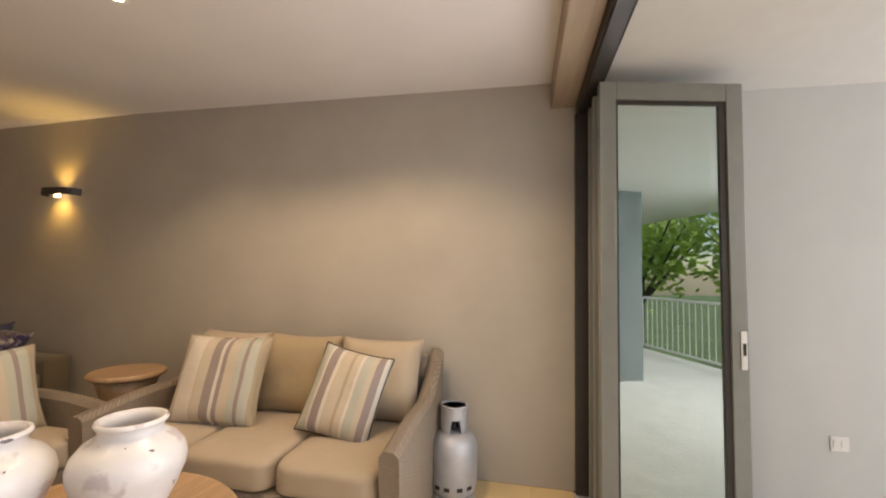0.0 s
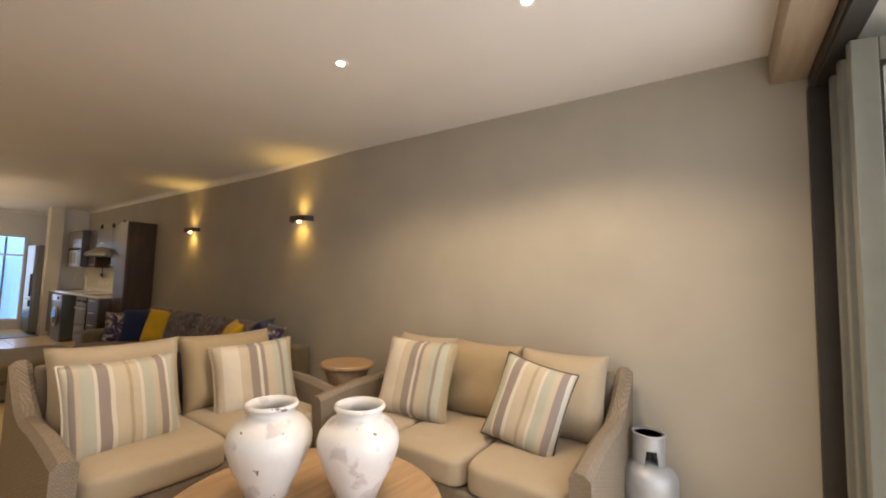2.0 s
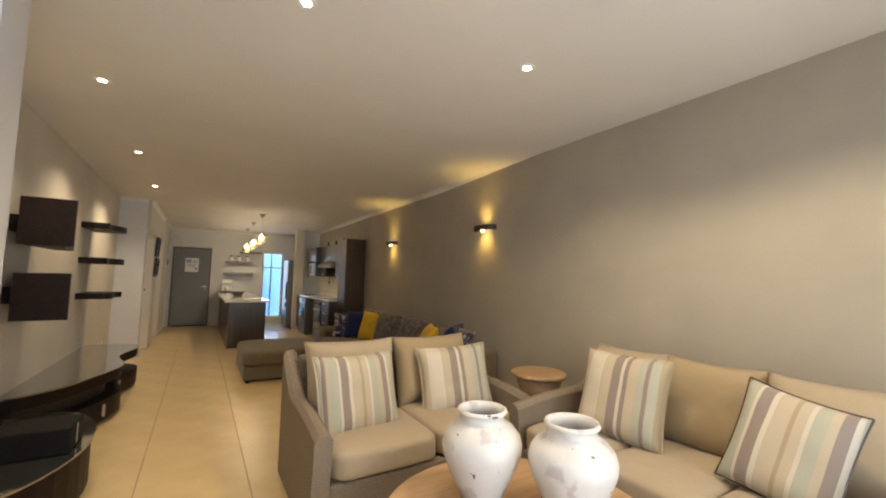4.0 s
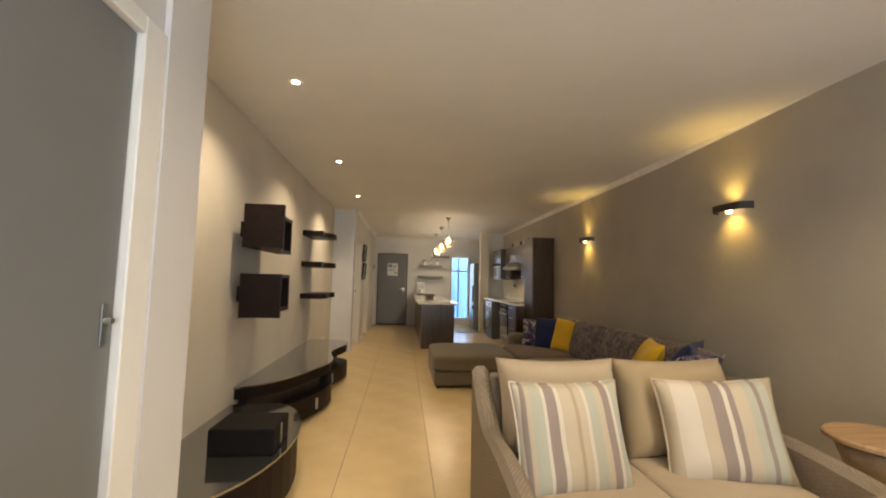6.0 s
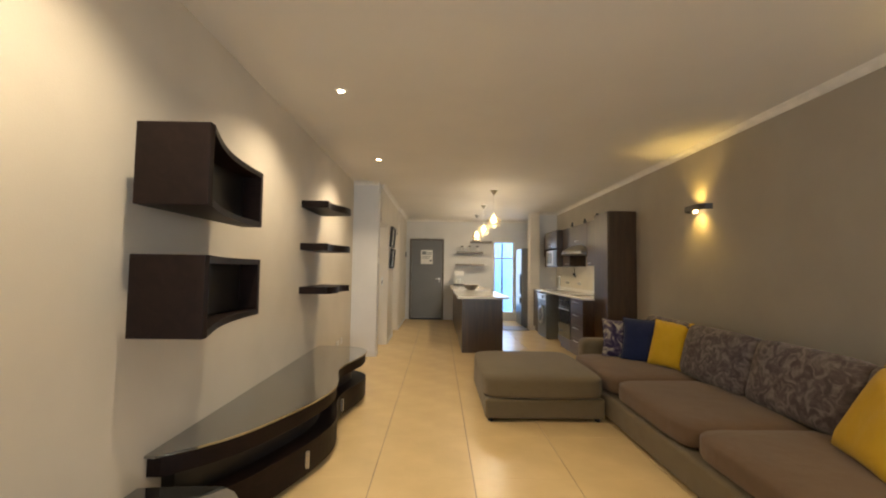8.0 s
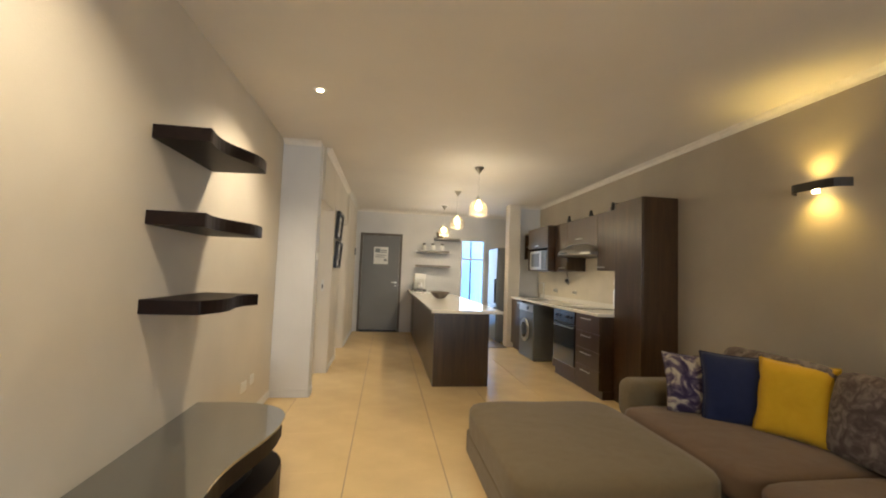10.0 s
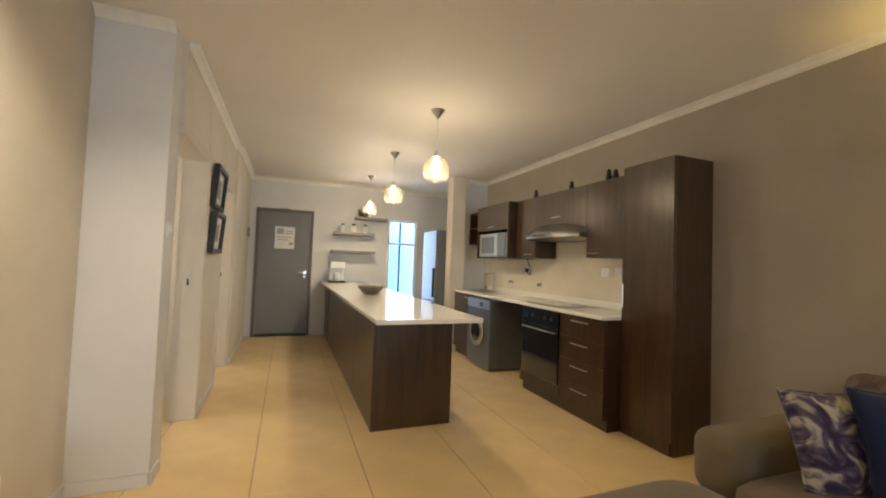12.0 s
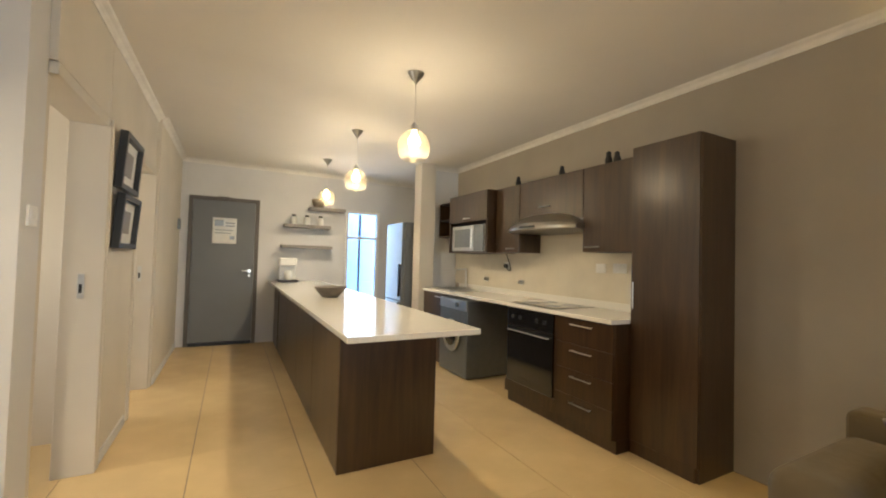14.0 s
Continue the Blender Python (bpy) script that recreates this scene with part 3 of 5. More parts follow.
def end_window():
    root = tagged(thing("window_1", (W0 + W1) / 2, YE, 0, "tall white framed window with blinds, bright daylight behind", "window"), kind="structure")
    fr = part("window_frame", box(W0 + 0.002, W0 + 0.05, YE - 0.02, YE + 0.06, WZ0 + 0.002, WZ1 - 0.002, 0.004), M_WHITEPL, root)
    part("stile", box(W1 - 0.05, W1 - 0.002, YE - 0.02, YE + 0.06, WZ0 + 0.002, WZ1 - 0.002, 0.004), M_WHITEPL, fr)
    part("stile", box(1.50, 1.53, YE, YE + 0.05, WZ0 + 0.05, WZ1 - 0.05, 0.003), M_DOORGREY, fr)
    for z in (WZ0 + 0.002, 1.575, WZ1 - 0.042):
        part("rail", box(W0 + 0.051, W1 - 0.051, YE - 0.01, YE + 0.05, z, z + 0.04, 0.003), M_WHITEPL, fr)
    part("pane", box(W0 + 0.05, W1 - 0.05, YE + 0.06, YE + 0.066, WZ0 + 0.04, WZ1 - 0.04), M_CLEARPANE, root).visible_shadow = False
    me = box(1.535, W1 - 0.055, YE + 0.085, YE + 0.11, -0.002, 0.002)
    first = None
    for i in range(26):
        z = 0.3 + i * 0.048
        if first is None:
            first = part("slat", me, M_WHITEPL, root)
            first.rotation_euler = (0, 0, 0)
            first.location.z = z
        else:
            o = first.copy()
            scene.collection.objects.link(o)
            o.location.z = z
    b = structure("backdrop", box(-0.5, 4.0, 14.2, 14.25, -1, 4), M_DAY, "pale daylight beyond the window", "backdrop")
    return b


end_window()

# folding glass doors, folded against the balcony wall
def folding_leaf(name, x, ya, yb, turn, label, lock=False):
    root = thing(name, x, ya, 0, label, "door", "folding glass doors")
    w = ya - yb
    fr = [("stile", (-0.02, 0.02, -0.085, 0, 0.02, 2.33)), ("stile", (-0.02, 0.02, -w, -w + 0.085, 0.02, 2.33)),
          ("rail", (-0.02, 0.02, -w + 0.086, -0.086, 2.235, 2.33)), ("rail", (-0.02, 0.02, -w + 0.086, -0.086, 0.02, 0.14))]
    for n, b in fr:
        part(n, box(x + b[0], x + b[1], ya + b[2], ya + b[3], b[4], b[5], 0.004), M_ALU, root)
    for n, b in (("bead", (-0.012, 0.012, -0.097, -0.0865, 0.14, 2.235)), ("bead", (-0.012, 0.012, -w + 0.0865, -w + 0.12, 0.14, 2.235)),
                 ("bead", (-0.012, 0.012, -w + 0.12, -0.097, 2.215, 2.2345)), ("bead", (-0.012, 0.012, -w + 0.12, -0.097, 0.1405, 0.16))):
        part(n, box(x + b[0], x + b[1], ya + b[2], ya + b[3], b[4], b[5]), M_ALUDARK, root)
    part("pane", box(x - 0.003, x + 0.003, ya - w + 0.12, ya - 0.097, 0.16, 2.215), M_PANE, root).visible_shadow = False
    if lock:
        k = part("lock_plate", box(x - 0.026, x - 0.0205, ya - w + 0.012, ya - w + 0.042, 0.86, 1.05, 0.002), M_WHITEPL, root, "pale lock plate")
        part("keyhole", box(x - 0.029, x - 0.0265, ya - w + 0.02, ya - w + 0.034, 0.93, 0.99), M_BLACK, k)
    root.rotation_euler = (0, 0, radians(turn))
    return root


folding_leaf("folding_door", 2.03, -0.63, -1.37, 11, "grey aluminium framed glass folding door, folded open", True)
folding_leaf("folding_door", 2.20, -0.63, -1.37, 6, "grey aluminium framed glass folding door, folded open")
folding_leaf("folding_door", 2.36, -0.63, -1.37, 3, "grey aluminium framed glass folding door, folded open")


def balcony_rail():
    root = thing("balcony_railing", 0.0, -4.45, -0.01, "white steel balcony railing with upright bars", "railing")
    part("top_rail", box(-3.99, 2.49, -4.48, -4.42, 0.93, 0.97, 0.006), M_WHITEPL, root)
    part("bottom_rail", box(-3.99, 2.49, -4.465, -4.435, 0.08, 0.11, 0.004), M_WHITEPL, root)
    base = part("bar", rod((-3.9, -4.45, 0.11), (-3.9, -4.45, 0.93), 0.008, 8), M_WHITEPL, root)
    for i in range(1, 54):
        o = base.copy()
        scene.collection.objects.link(o)
        o.location.x = i * 0.12
    for x in (-3.95, -0.75, 2.45):
        part("post", box(x - 0.02, x + 0.02, -4.47, -4.43, -0.01, 0.929, 0.003), M_WHITEPL, root)


balcony_rail()


def tree(x, y, h, seed):
    rnd = random.Random(seed)
    root = thing("tree", x, y, -3.2, "leafy green garden tree", "tree", "garden trees")
    bm = rod((x, y, -3.2), (x + 0.2, y, -3.2 + h * 0.55), 0.2, 10, 0.11)
    for i in range(7):
        a = rnd.uniform(0, 6.28)
        z0 = -3.2 + h * rnd.uniform(0.3, 0.5)
        merge(bm, rod((x + 0.12, y, z0), (x + math.cos(a) * h * 0.25, y + math.sin(a) * h * 0.25, z0 + h * 0.3), 0.08, 7, 0.02))
    part("trunk", bm, M_BARK, root)
    verts, faces = [], []
    for i in range(2600):
        a, b, r = rnd.uniform(0, 6.28), rnd.uniform(-1, 1), rnd.random() ** 0.35
        s = math.sqrt(1 - b * b)
        d = Vector((math.cos(a) * s, math.sin(a) * s, b))
        k = 0.72 + 0.5 * noise.noise(d * 2.3 + Vector((seed, 0, 0)))
        c = Vector((x, y, -3.2 + h * 0.66)) + Vector((d.x * h * 0.38, d.y * h * 0.38, d.z * h * 0.34)) * r * k
        u = Vector((rnd.uniform(-1, 1), rnd.uniform(-1, 1), rnd.uniform(-1, 1))).normalized() * 0.17
        w = u.orthogonal().normalized() * 0.09
        n = len(verts)
        verts += [c - u, c + w, c + u, c - w]
        faces.append((n, n + 1, n + 2, n + 3))
    me = bpy.data.meshes.new("crown")
    me.from_pydata([v - ORIGIN[root] for v in verts], [], faces)
    me.materials.append(M_LEAF)
    o = new("crown", me)
    o.parent = root


for i, (x, y, h) in enumerate(((-9.0, -9.0, 9.0), (-5.2, -11.5, 9.5), (-13.5, -12.0, 10.0), (-1.5, -13.0, 9.0), (-9.5, -16.0, 11.0), (-17, -8.0, 9.6), (3.0, -13, 6.5))):
    tree(x, y, h, i + 3)


# ---- lamps ----
def downlight(x, y):
    root = thing("downlight", x, y, CEIL, "recessed round ceiling downlight, lit", "downlight", "ceiling downlights")
    part("trim_ring", lathe([(0.022, -0.003), (0.030, -0.005), (0.044, -0.004), (0.046, 0.0), (0.022, 0.0)], x, y, CEIL - 0.001, 28), M_WHITEPL, root)
    part("lamp", lathe([(0.0, -0.0065), (0.017, -0.0065), (0.021, -0.005), (0.021, -0.0042), (0.0, -0.0042)], x, y, CEIL - 0.001, 24), M_LED, root)


for lx, ly, watts in DOWNLIGHTS:
    downlight(lx, ly)


def sconce(y):
    """A shallow bowed wall lamp, open above and below."""
    root = thing("wall_lamp", XR, y, 1.93, "dark bronze bowed wall lamp, lit up and down", "wall lamp", "wall lamps")
    bm = bmesh.new()
    n, w, d = 16, 0.175, 0.10
    inner, outer = [], []
    for i in range(n + 1):
        s = 2 * i / n - 1
        x = XR - d * (1 - abs(s) ** 7)
        outer.append((x, y + s * w))
        inner.append((min(XR, x + 0.006), y + s * (w - 0.006)))
    ring = outer + inner[::-1]
    part("shade", slab(ring, 1.90, 1.957), M_ALUDARK, root)
    part("bulb", rod((2.445, y, 1.885), (2.445, y, 1.95), 0.02, 14), M_BULB, root).visible_shadow = False
    part("bracket", box(XR - 0.05, XR - 0.001, y - 0.012, y + 0.012, 1.922, 1.938), M_ALUDARK, root)


for ly in SCONCES:
    sconce(ly)


def pendant(y):
    x = 0.755
    root = thing("pendant_lamp", x, y, CEIL, "clear glass globe pendant lamp, lit, on a thin cord", "pendant lamp", "pendant lamps over the island")
    part("ceiling_rose", lathe([(0.0, -0.075), (0.008, -0.075), (0.014, -0.06), (0.055, -0.008), (0.058, 0.0), (0.0, 0.0)], x, y, CEIL - 0.001, 28), M_STEEL, root, smooth=True)
    part("cord", rod((x, y, 2.22), (x, y, CEIL - 0.075), 0.0025, 6), M_WHITEPL, root)
    part("lamp_holder", lathe([(0.0, 0.0), (0.024, 0.0), (0.026, 0.03), (0.012, 0.055), (0.0, 0.06)], x, y, 2.165, 20), M_STEEL, root)
    prof = [(0.028, 0.205), (0.05, 0.195), (0.085, 0.168), (0.108, 0.125), (0.114, 0.085), (0.104, 0.035), (0.086, 0.005), (0.084, 0.0)]
    bm = bmesh.new()
    seg = 36
    rings = [[bm.verts.new((x + r * math.cos(6.28318 * i / seg), y + r * math.sin(6.28318 * i / seg), 1.965 + h)) for i in range(seg)] for r, h in prof]
    for a, b in zip(rings, rings[1:]):
        for i in range(seg):
            bm.faces.new((a[i], a[(i + 1) % seg], b[(i + 1) % seg], b[i]))
    part("globe", bm, M_GLOBE, root, "clear glass globe", True).visible_shadow = False
    part("bulb", lathe([(0.0, -0.085), (0.022, -0.08), (0.038, -0.065), (0.044, -0.042), (0.039, -0.018), (0.026, 0.002), (0.018, 0.02), (0.016, 0.036), (0.0, 0.036)], x, y, 2.13, 20), M_BULB, root, smooth=True).visible_shadow = False


for ly in (8.56, 10.03, 11.46):
    pendant(ly)


# ---- front seating ----
def wicker_sofa(n, seat_w, label):
    """Sofa on its own axes: x along its width from 0, y from the front (0) to the back, at pose 0; moved afterwards."""
    w = n * seat_w + 0.20
    root = thing("wicker_sofa", 0, 0, 0, label, "sofa")
    d = 0.92
    part("base", box(0.09, w - 0.09, 0.03, d - 0.06, 0.05, 0.30, 0.015), M_WICKER, root)
    for s in (0, 1):
        # arm: a curved outline that climbs from the front to the back
        prof = []
        for i in range(13):
            f = i / 12
            prof.append((f * d, 0.56 + 0.045 * math.sin(f * 3.1) + 0.27 * max(0.0, (f - 0.62) / 0.38) ** 1.6))
        bm = bmesh.new()
        xa, xb = (0.0, 0.09) if s == 0 else (w - 0.09, w)
        loops = []
        for x in (xa, xa + 0.025, xb - 0.025, xb):
            dz = 0.0 if x in (xa + 0.025, xb - 0.025) else -0.025
            loops.append([bm.verts.new((x, y, z + dz)) for y, z in prof] + [bm.verts.new((x, d, 0.04)), bm.verts.new((x, 0.05, 0.04))])
        for a, b in zip(loops, loops[1:]):
            m = len(a)
            for i in range(m):
                bm.faces.new((a[i], a[(i + 1) % m], b[(i + 1) % m], b[i]))
        bm.faces.new(loops[0])
        bm.faces.new(loops[-1])
        part("arm", bm, M_WICKER, root)
    part("back", box(0.091, w - 0.091, d - 0.09, d - 0.005, 0.05, 0.80, 0.02), M_WICKER, root)
    for x in (0.05, w - 0.05):
        for y in (0.09, d - 0.06):
            part("leg", rod((x, y, 0), (x, y, 0.06), 0.022, 10), M_WENGE, root)
    for i in range(n):
        xc = 0.10 + (i + 0.5) * seat_w
        bm = soft(seat_w - 0.006, 0.75, 0.165, 12, 0.10, 0.06, i)
        bmesh.ops.translate(bm, verts=bm.verts, vec=(xc, 0.385, 0.375))
        part("seat_cushion", bm, M_LINEN, root, "beige linen seat cushion", True)
    for i in range(n):
        xc = 0.10 + (i + 0.5) * seat_w
        bm = pillow_mesh(seat_w + 0.01, 0.50, 0.25, i * 2.3 + 5)
        bmesh.ops.transform(bm, matrix=pose(xc, 0.70, 0.665, 74, 0, (i - 0.5) * 2), verts=bm.verts)
        part("back_cushion", bm, M_LINEN if i != 1 else M_LINEN2, root, "beige linen back cushion", True)
    return root


s1 = wicker_sofa(3, 0.51, "grey-brown woven wicker three-seat sofa with beige cushions")
s1.matrix_world = pose(1.50, 1.98, 0, 0, 0, -90)
s2 = wicker_sofa(2, 0.63, "grey-brown woven wicker two-seat sofa with beige cushions")
s2.matrix_world = pose(0.28, 1.97, 0, 0, 0, 0)

pillow(1.90, 1.45, 0.68, 0.52, 0.50, 0.15, -84, 20, M_STRIPE2, "striped linen scatter cushion on the wicker sofa", 1)
pillow(1.90, 0.68, 0.66, 0.41, 0.47, 0.15, -88, 22, M_STRIPE, "striped linen scatter cushion tipped on one corner", 2, -11, M_WENGE)
pillow(0.63, 2.37, 0.63, 0.52, 0.48, 0.15, 4, 20, M_STRIPE, "striped linen scatter cushion on the two-seat sofa", 3)
pillow(1.36, 2.40, 0.64, 0.52, 0.46, 0.15, -16, 18, M_STRIPE2, "striped linen scatter cushion leaning in the sofa corner", 4, 4)


def coffee_table():
    x, y = 0.85, 1.15
    root = thing("coffee_table", x, y, 0, "round pale oak coffee table", "table")
    part("tabletop", lathe([(0.0, 0.40), (0.50, 0.40), (0.53, 0.41), (0.535, 0.425), (0.53, 0.44), (0.515, 0.445), (0.0, 0.445)], x, y, 0, 56), M_OAK, root)
    part("drum", lathe([(0.0, 0.0), (0.36, 0.0), (0.40, 0.03), (0.30, 0.2), (0.40, 0.3995), (0.0, 0.3995)], x, y, 0, 48), M_OAK, root, smooth=True)


coffee_table()


def jar(x, y, h, w, label):
    r = w / 2
    p = [(0.0, 0.0), (0.45 * r, 0.0), (0.50 * r, 0.01 * h), (0.62 * r, 0.15 * h), (0.84 * r, 0.35 * h), (0.98 * r, 0.53 * h), (1.0 * r, 0.62 * h),
         (0.95 * r, 0.71 * h), (0.80 * r, 0.80 * h), (0.62 * r, 0.855 * h), (0.56 * r, 0.88 * h), (0.55 * r, 0.93 * h), (0.60 * r, 0.96 * h),
         (0.61 * r, 0.985 * h), (0.585 * r, 1.0 * h), (0.53 * r, 0.99 * h), (0.50 * r, 0.93 * h), (0.50 * r, 0.87 * h), (0.70 * r, 0.78 * h), (0.85 * r, 0.62 * h), (0.6 * r, 0.2 * h), (0.0, 0.08 * h)]
    ob = free_part("ceramic_jar", lathe(p, 0, 0, 0, 48), M_GLAZE, pose(x, y, 0.4455, 0, 0, x * 300), label, "jar", "jars on the coffee table")
    lip = lathe([(0.54 * r, 0.955 * h), (0.615 * r, 0.957 * h), (0.632 * r, 0.975 * h), (0.61 * r, 1.0 * h), (0.575 * r, 1.006 * h), (0.535 * r, 0.995 * h), (0.54 * r, 0.955 * h)], 0, 0, 0, 48)
    bmesh.ops.recalc_face_normals(lip, faces=lip.faces)
    me = bpy.data.meshes.new("rim")
    for f in [f for f in lip.faces if len(f.verts) > 4]:
        lip.faces.remove(f)
    for f in lip.faces:
        f.smooth = True
    lip.to_mesh(me)
    lip.free()
    me.materials.append(M_GLAZE)
    rim = new("rim", me)
    rim.parent = ob
    tagged(rim, "rolled glazed rim")
    for piece in (ob, rim):
        for v in piece.data.vertices:
            k = noise.noise(v.co * 7 + Vector((x * 9, 0, 0)))
            v.co.x *= 1 + 0.018 * k
            v.co.y *= 1 + 0.018 * k
    return ob


jar(0.80, 1.33, 0.36, 0.33, "white glazed ceramic jar with worn mauve patches")
jar(1.01, 1.04, 0.36, 0.33, "white glazed ceramic jar with dark chips on a table")


def side_table():
    x, y = 2.08, 2.30
    root = thing("side_table", x, y, 0, "round oak side table with a waisted drum base", "side table")
    part("tabletop", lathe([(0.0, 0.60), (0.20, 0.60), (0.215, 0.61), (0.215, 0.625), (0.205, 0.635), (0.0, 0.635)], x, y, 0, 40), M_OAK, root)
    part("pedestal", lathe([(0.0, 0.0), (0.19, 0.0), (0.185, 0.04), (0.14, 0.2), (0.12, 0.34), (0.14, 0.48), (0.18, 0.5995), (0.0, 0.5995)], x, y, 0, 40), M_OAK, root, smooth=True)


side_table()


def gas_bottle():
    x, y = 2.27, 0.15
    root = thing("gas_cylinder", x, y, 0, "silver-grey painted gas cylinder with collar on the floor", "gas cylinder")
    part("foot_ring", lathe([(0.115, 0.0), (0.13, 0.0), (0.13, 0.05), (0.115, 0.05), (0.115, 0.0)], x, y, 0, 36), M_GASGREY, root)
    part("body", lathe([(0.0, 0.03), (0.10, 0.035), (0.13, 0.06), (0.14, 0.09), (0.14, 0.29), (0.135, 0.325), (0.115, 0.36), (0.07, 0.385), (0.0, 0.395)], x, y, 0, 44), M_GASGREY, root, smooth=True)
    bm = bmesh.new()
    seg, r0, r1 = 40, 0.073, 0.078
    pts = []
    for i in range(seg + 1):
        a = 6.28318 * i / seg
        low = 0.385 + (0.075 if 3.0 < a < 3.9 or 0.2 < a < 1.0 else 0.0)
        pts.append([bm.verts.new((x + r * math.cos(a), y + r * math.sin(a), z)) for r, z in ((r0, low), (r0, 0.53), (r1, 0.53), (r1, low))])
    for a, b in zip(pts, pts[1:]):
        for i in range(4):
            bm.faces.new((a[i], a[(i + 1) % 4], b[(i + 1) % 4], b[i]))
    part("collar", bm, M_GASGREY, root)
    part("collar_rim", lathe([(0.070, 0.526), (0.081, 0.526), (0.083, 0.531), (0.081, 0.536), (0.070, 0.536), (0.070, 0.526)], x, y, 0, 40), M_GASGREY, root)
    part("valve_tap", box(x - 0.03, x + 0.03, y - 0.012, y + 0.012, 0.47, 0.495, 0.004), M_STEEL, root)
    part("valve", rod((x, y, 0.385), (x, y, 0.49), 0.022, 14), M_BLACK, root)
    for a in (150, 175, 205, 230):
        c, s = math.cos(radians(a)), math.sin(radians(a))
        bm = box(-0.002, 0.002, -0.016, 0.016, 0.095, 0.115)
        bmesh.ops.transform(bm, matrix=pose(x + c * 0.1405, y + s * 0.1405, 0, 0, 0, a), verts=bm.verts)
        part("stencil_mark", bm, M_BLACK, root)


gas_bottle()


# ---- corner sofa ----
def corner_sofa():
    root = thing("corner_sofa", 1.9, 5.1, 0, "grey-brown fabric corner sofa with chaise and floral back cushions", "sofa")
    part("base", box(1.34, 2.42, 3.25, 6.82, 0.03, 0.22, 0.02), M_SOFA, root)
    part("backrest", box(2.26, 2.45, 3.25, 6.82, 0.221, 0.62, 0.04, 3), M_SOFA, root)
    part("arm", box(1.49, 2.255, 6.57, 6.82, 0.221, 0.53, 0.085, 6), M_SOFA, root, "rounded fabric arm", True)
    part("arm", box(1.42, 2.255, 3.25, 3.47, 0.221, 0.52, 0.05, 4), M_SOFA, root, "rounded fabric arm", True)
    for i, (a, b) in enumerate(((3.475, 4.50), (4.505, 5.53), (5.535, 6.565))):
        bm = soft(0.94, b - a, 0.19, 10, 0.18, 0.06, i)
        bmesh.ops.translate(bm, verts=bm.verts, vec=(1.82, (a + b) / 2, 0.305))
        part("seat_cushion", bm, M_SEAT, root, "brown fabric seat cushion", True)
    for i, (a, b) in enumerate(((3.48, 4.25), (4.25, 5.0), (5.0, 5.78), (5.78, 6.52))):
        bm = soft(b - a, 0.46, 0.22, 10, 0.4, 0.1, i + 7)
        bmesh.ops.transform(bm, matrix=pose(2.17, (a + b) / 2, 0.595, 74, 0, -90), verts=bm.verts)
        part("back_cushion", bm, M_FLORAL, root, "mauve floral back cushion", True)


corner_sofa()


def chaise():
    root = thing("ottoman", 0.82, 6.05, 0, "large grey-brown fabric chaise ottoman", "ottoman")
    bm = soft(1.05, 1.17, 0.22, 12, 0.12, 0.04, 2)
    bmesh.ops.translate(bm, verts=bm.verts, vec=(0.80, 6.125, 0.285))
    part("cushion", bm, M_SOFA, root, "", True)
    part("base", box(0.29, 1.31, 5.56, 6.69, 0.03, 0.195, 0.02), M_SOFA, root)
    for x in (0.34, 1.26):
        for y in (5.62, 6.63):
            part("foot", rod((x, y, 0), (x, y, 0.035), 0.025, 10), M_BLACK, root)


chaise()
pillow(1.86, 6.37, 0.57, 0.46, 0.42, 0.13, -24, 22, M_FLORAL2, "violet and cream floral cushion on the corner sofa", 11)
pillow(1.97, 6.16, 0.59, 0.46, 0.46, 0.13, -36, 20, M_BLUE, "plain navy blue cushion on the corner sofa", 12)
pillow(2.07, 5.92, 0.60, 0.37, 0.46, 0.14, -62, 20, M_YELLOW, "plain mustard yellow cushion on the corner sofa", 13)
pillow(1.97, 3.98, 0.60, 0.52, 0.50, 0.15, -112, 28, M_YELLOW, "mustard yellow cushion leaning on the sofa arm", 14)
pillow(2.10, 3.68, 0.66, 0.46, 0.46, 0.14, -140, 30, M_BLUE, "navy blue cushion leaning on the sofa arm", 15)
pillow(2.06, 3.56, 0.62, 0.46, 0.44, 0.14, -165, 40, M_FLORAL2, "violet and cream floral cushion by the sofa arm", 16)


# ---- shelves and media unit on the cream wall ----
def wall_cube(z0, z1, label):
    root = thing("wall_cube", XL, 3.95, z0, label, "wall shelf", "wall cubes")
    ya, yb, x1, XB = 3.64, 4.49, -1.0, -1.285
    t = 0.03
    part("side_panel", box(XB, x1, ya, ya + t, z0, z1, 0.002), M_WENGE_H, root)
    part("side_panel", box(XB, x1 - 0.17, yb - t, yb, z0, z1, 0.002), M_WENGE_H, root)

    def lid(za, zb):
        out = [(XB, ya + t), (x1, ya + t)]
        for i in range(1, 12):
            f = i / 12
            out.append((x1 - 0.17 * f - 0.05 * math.sin(f * math.pi), ya + t + (yb - ya - 2 * t) * f))
        out += [(x1 - 0.17, yb - t), (XB, yb - t)]
        return slab(out, za, zb)
    part("top_panel", lid(z1 - t, z1), M_WENGE_H, root)
    part("bottom_panel", lid(z0, z0 + t), M_WENGE_H, root)
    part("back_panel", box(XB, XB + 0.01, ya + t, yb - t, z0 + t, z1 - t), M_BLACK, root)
    part("bracket", box(XL, XB - 0.0005, ya + 0.25, yb - 0.25, z0 + 0.1, z1 - 0.1), M_WENGE_H, root)


wall_cube(1.515, 1.835, "dark wenge open wall cube with curved front")
wall_cube(1.008, 1.325, "dark wenge open wall cube with curved front, lower")


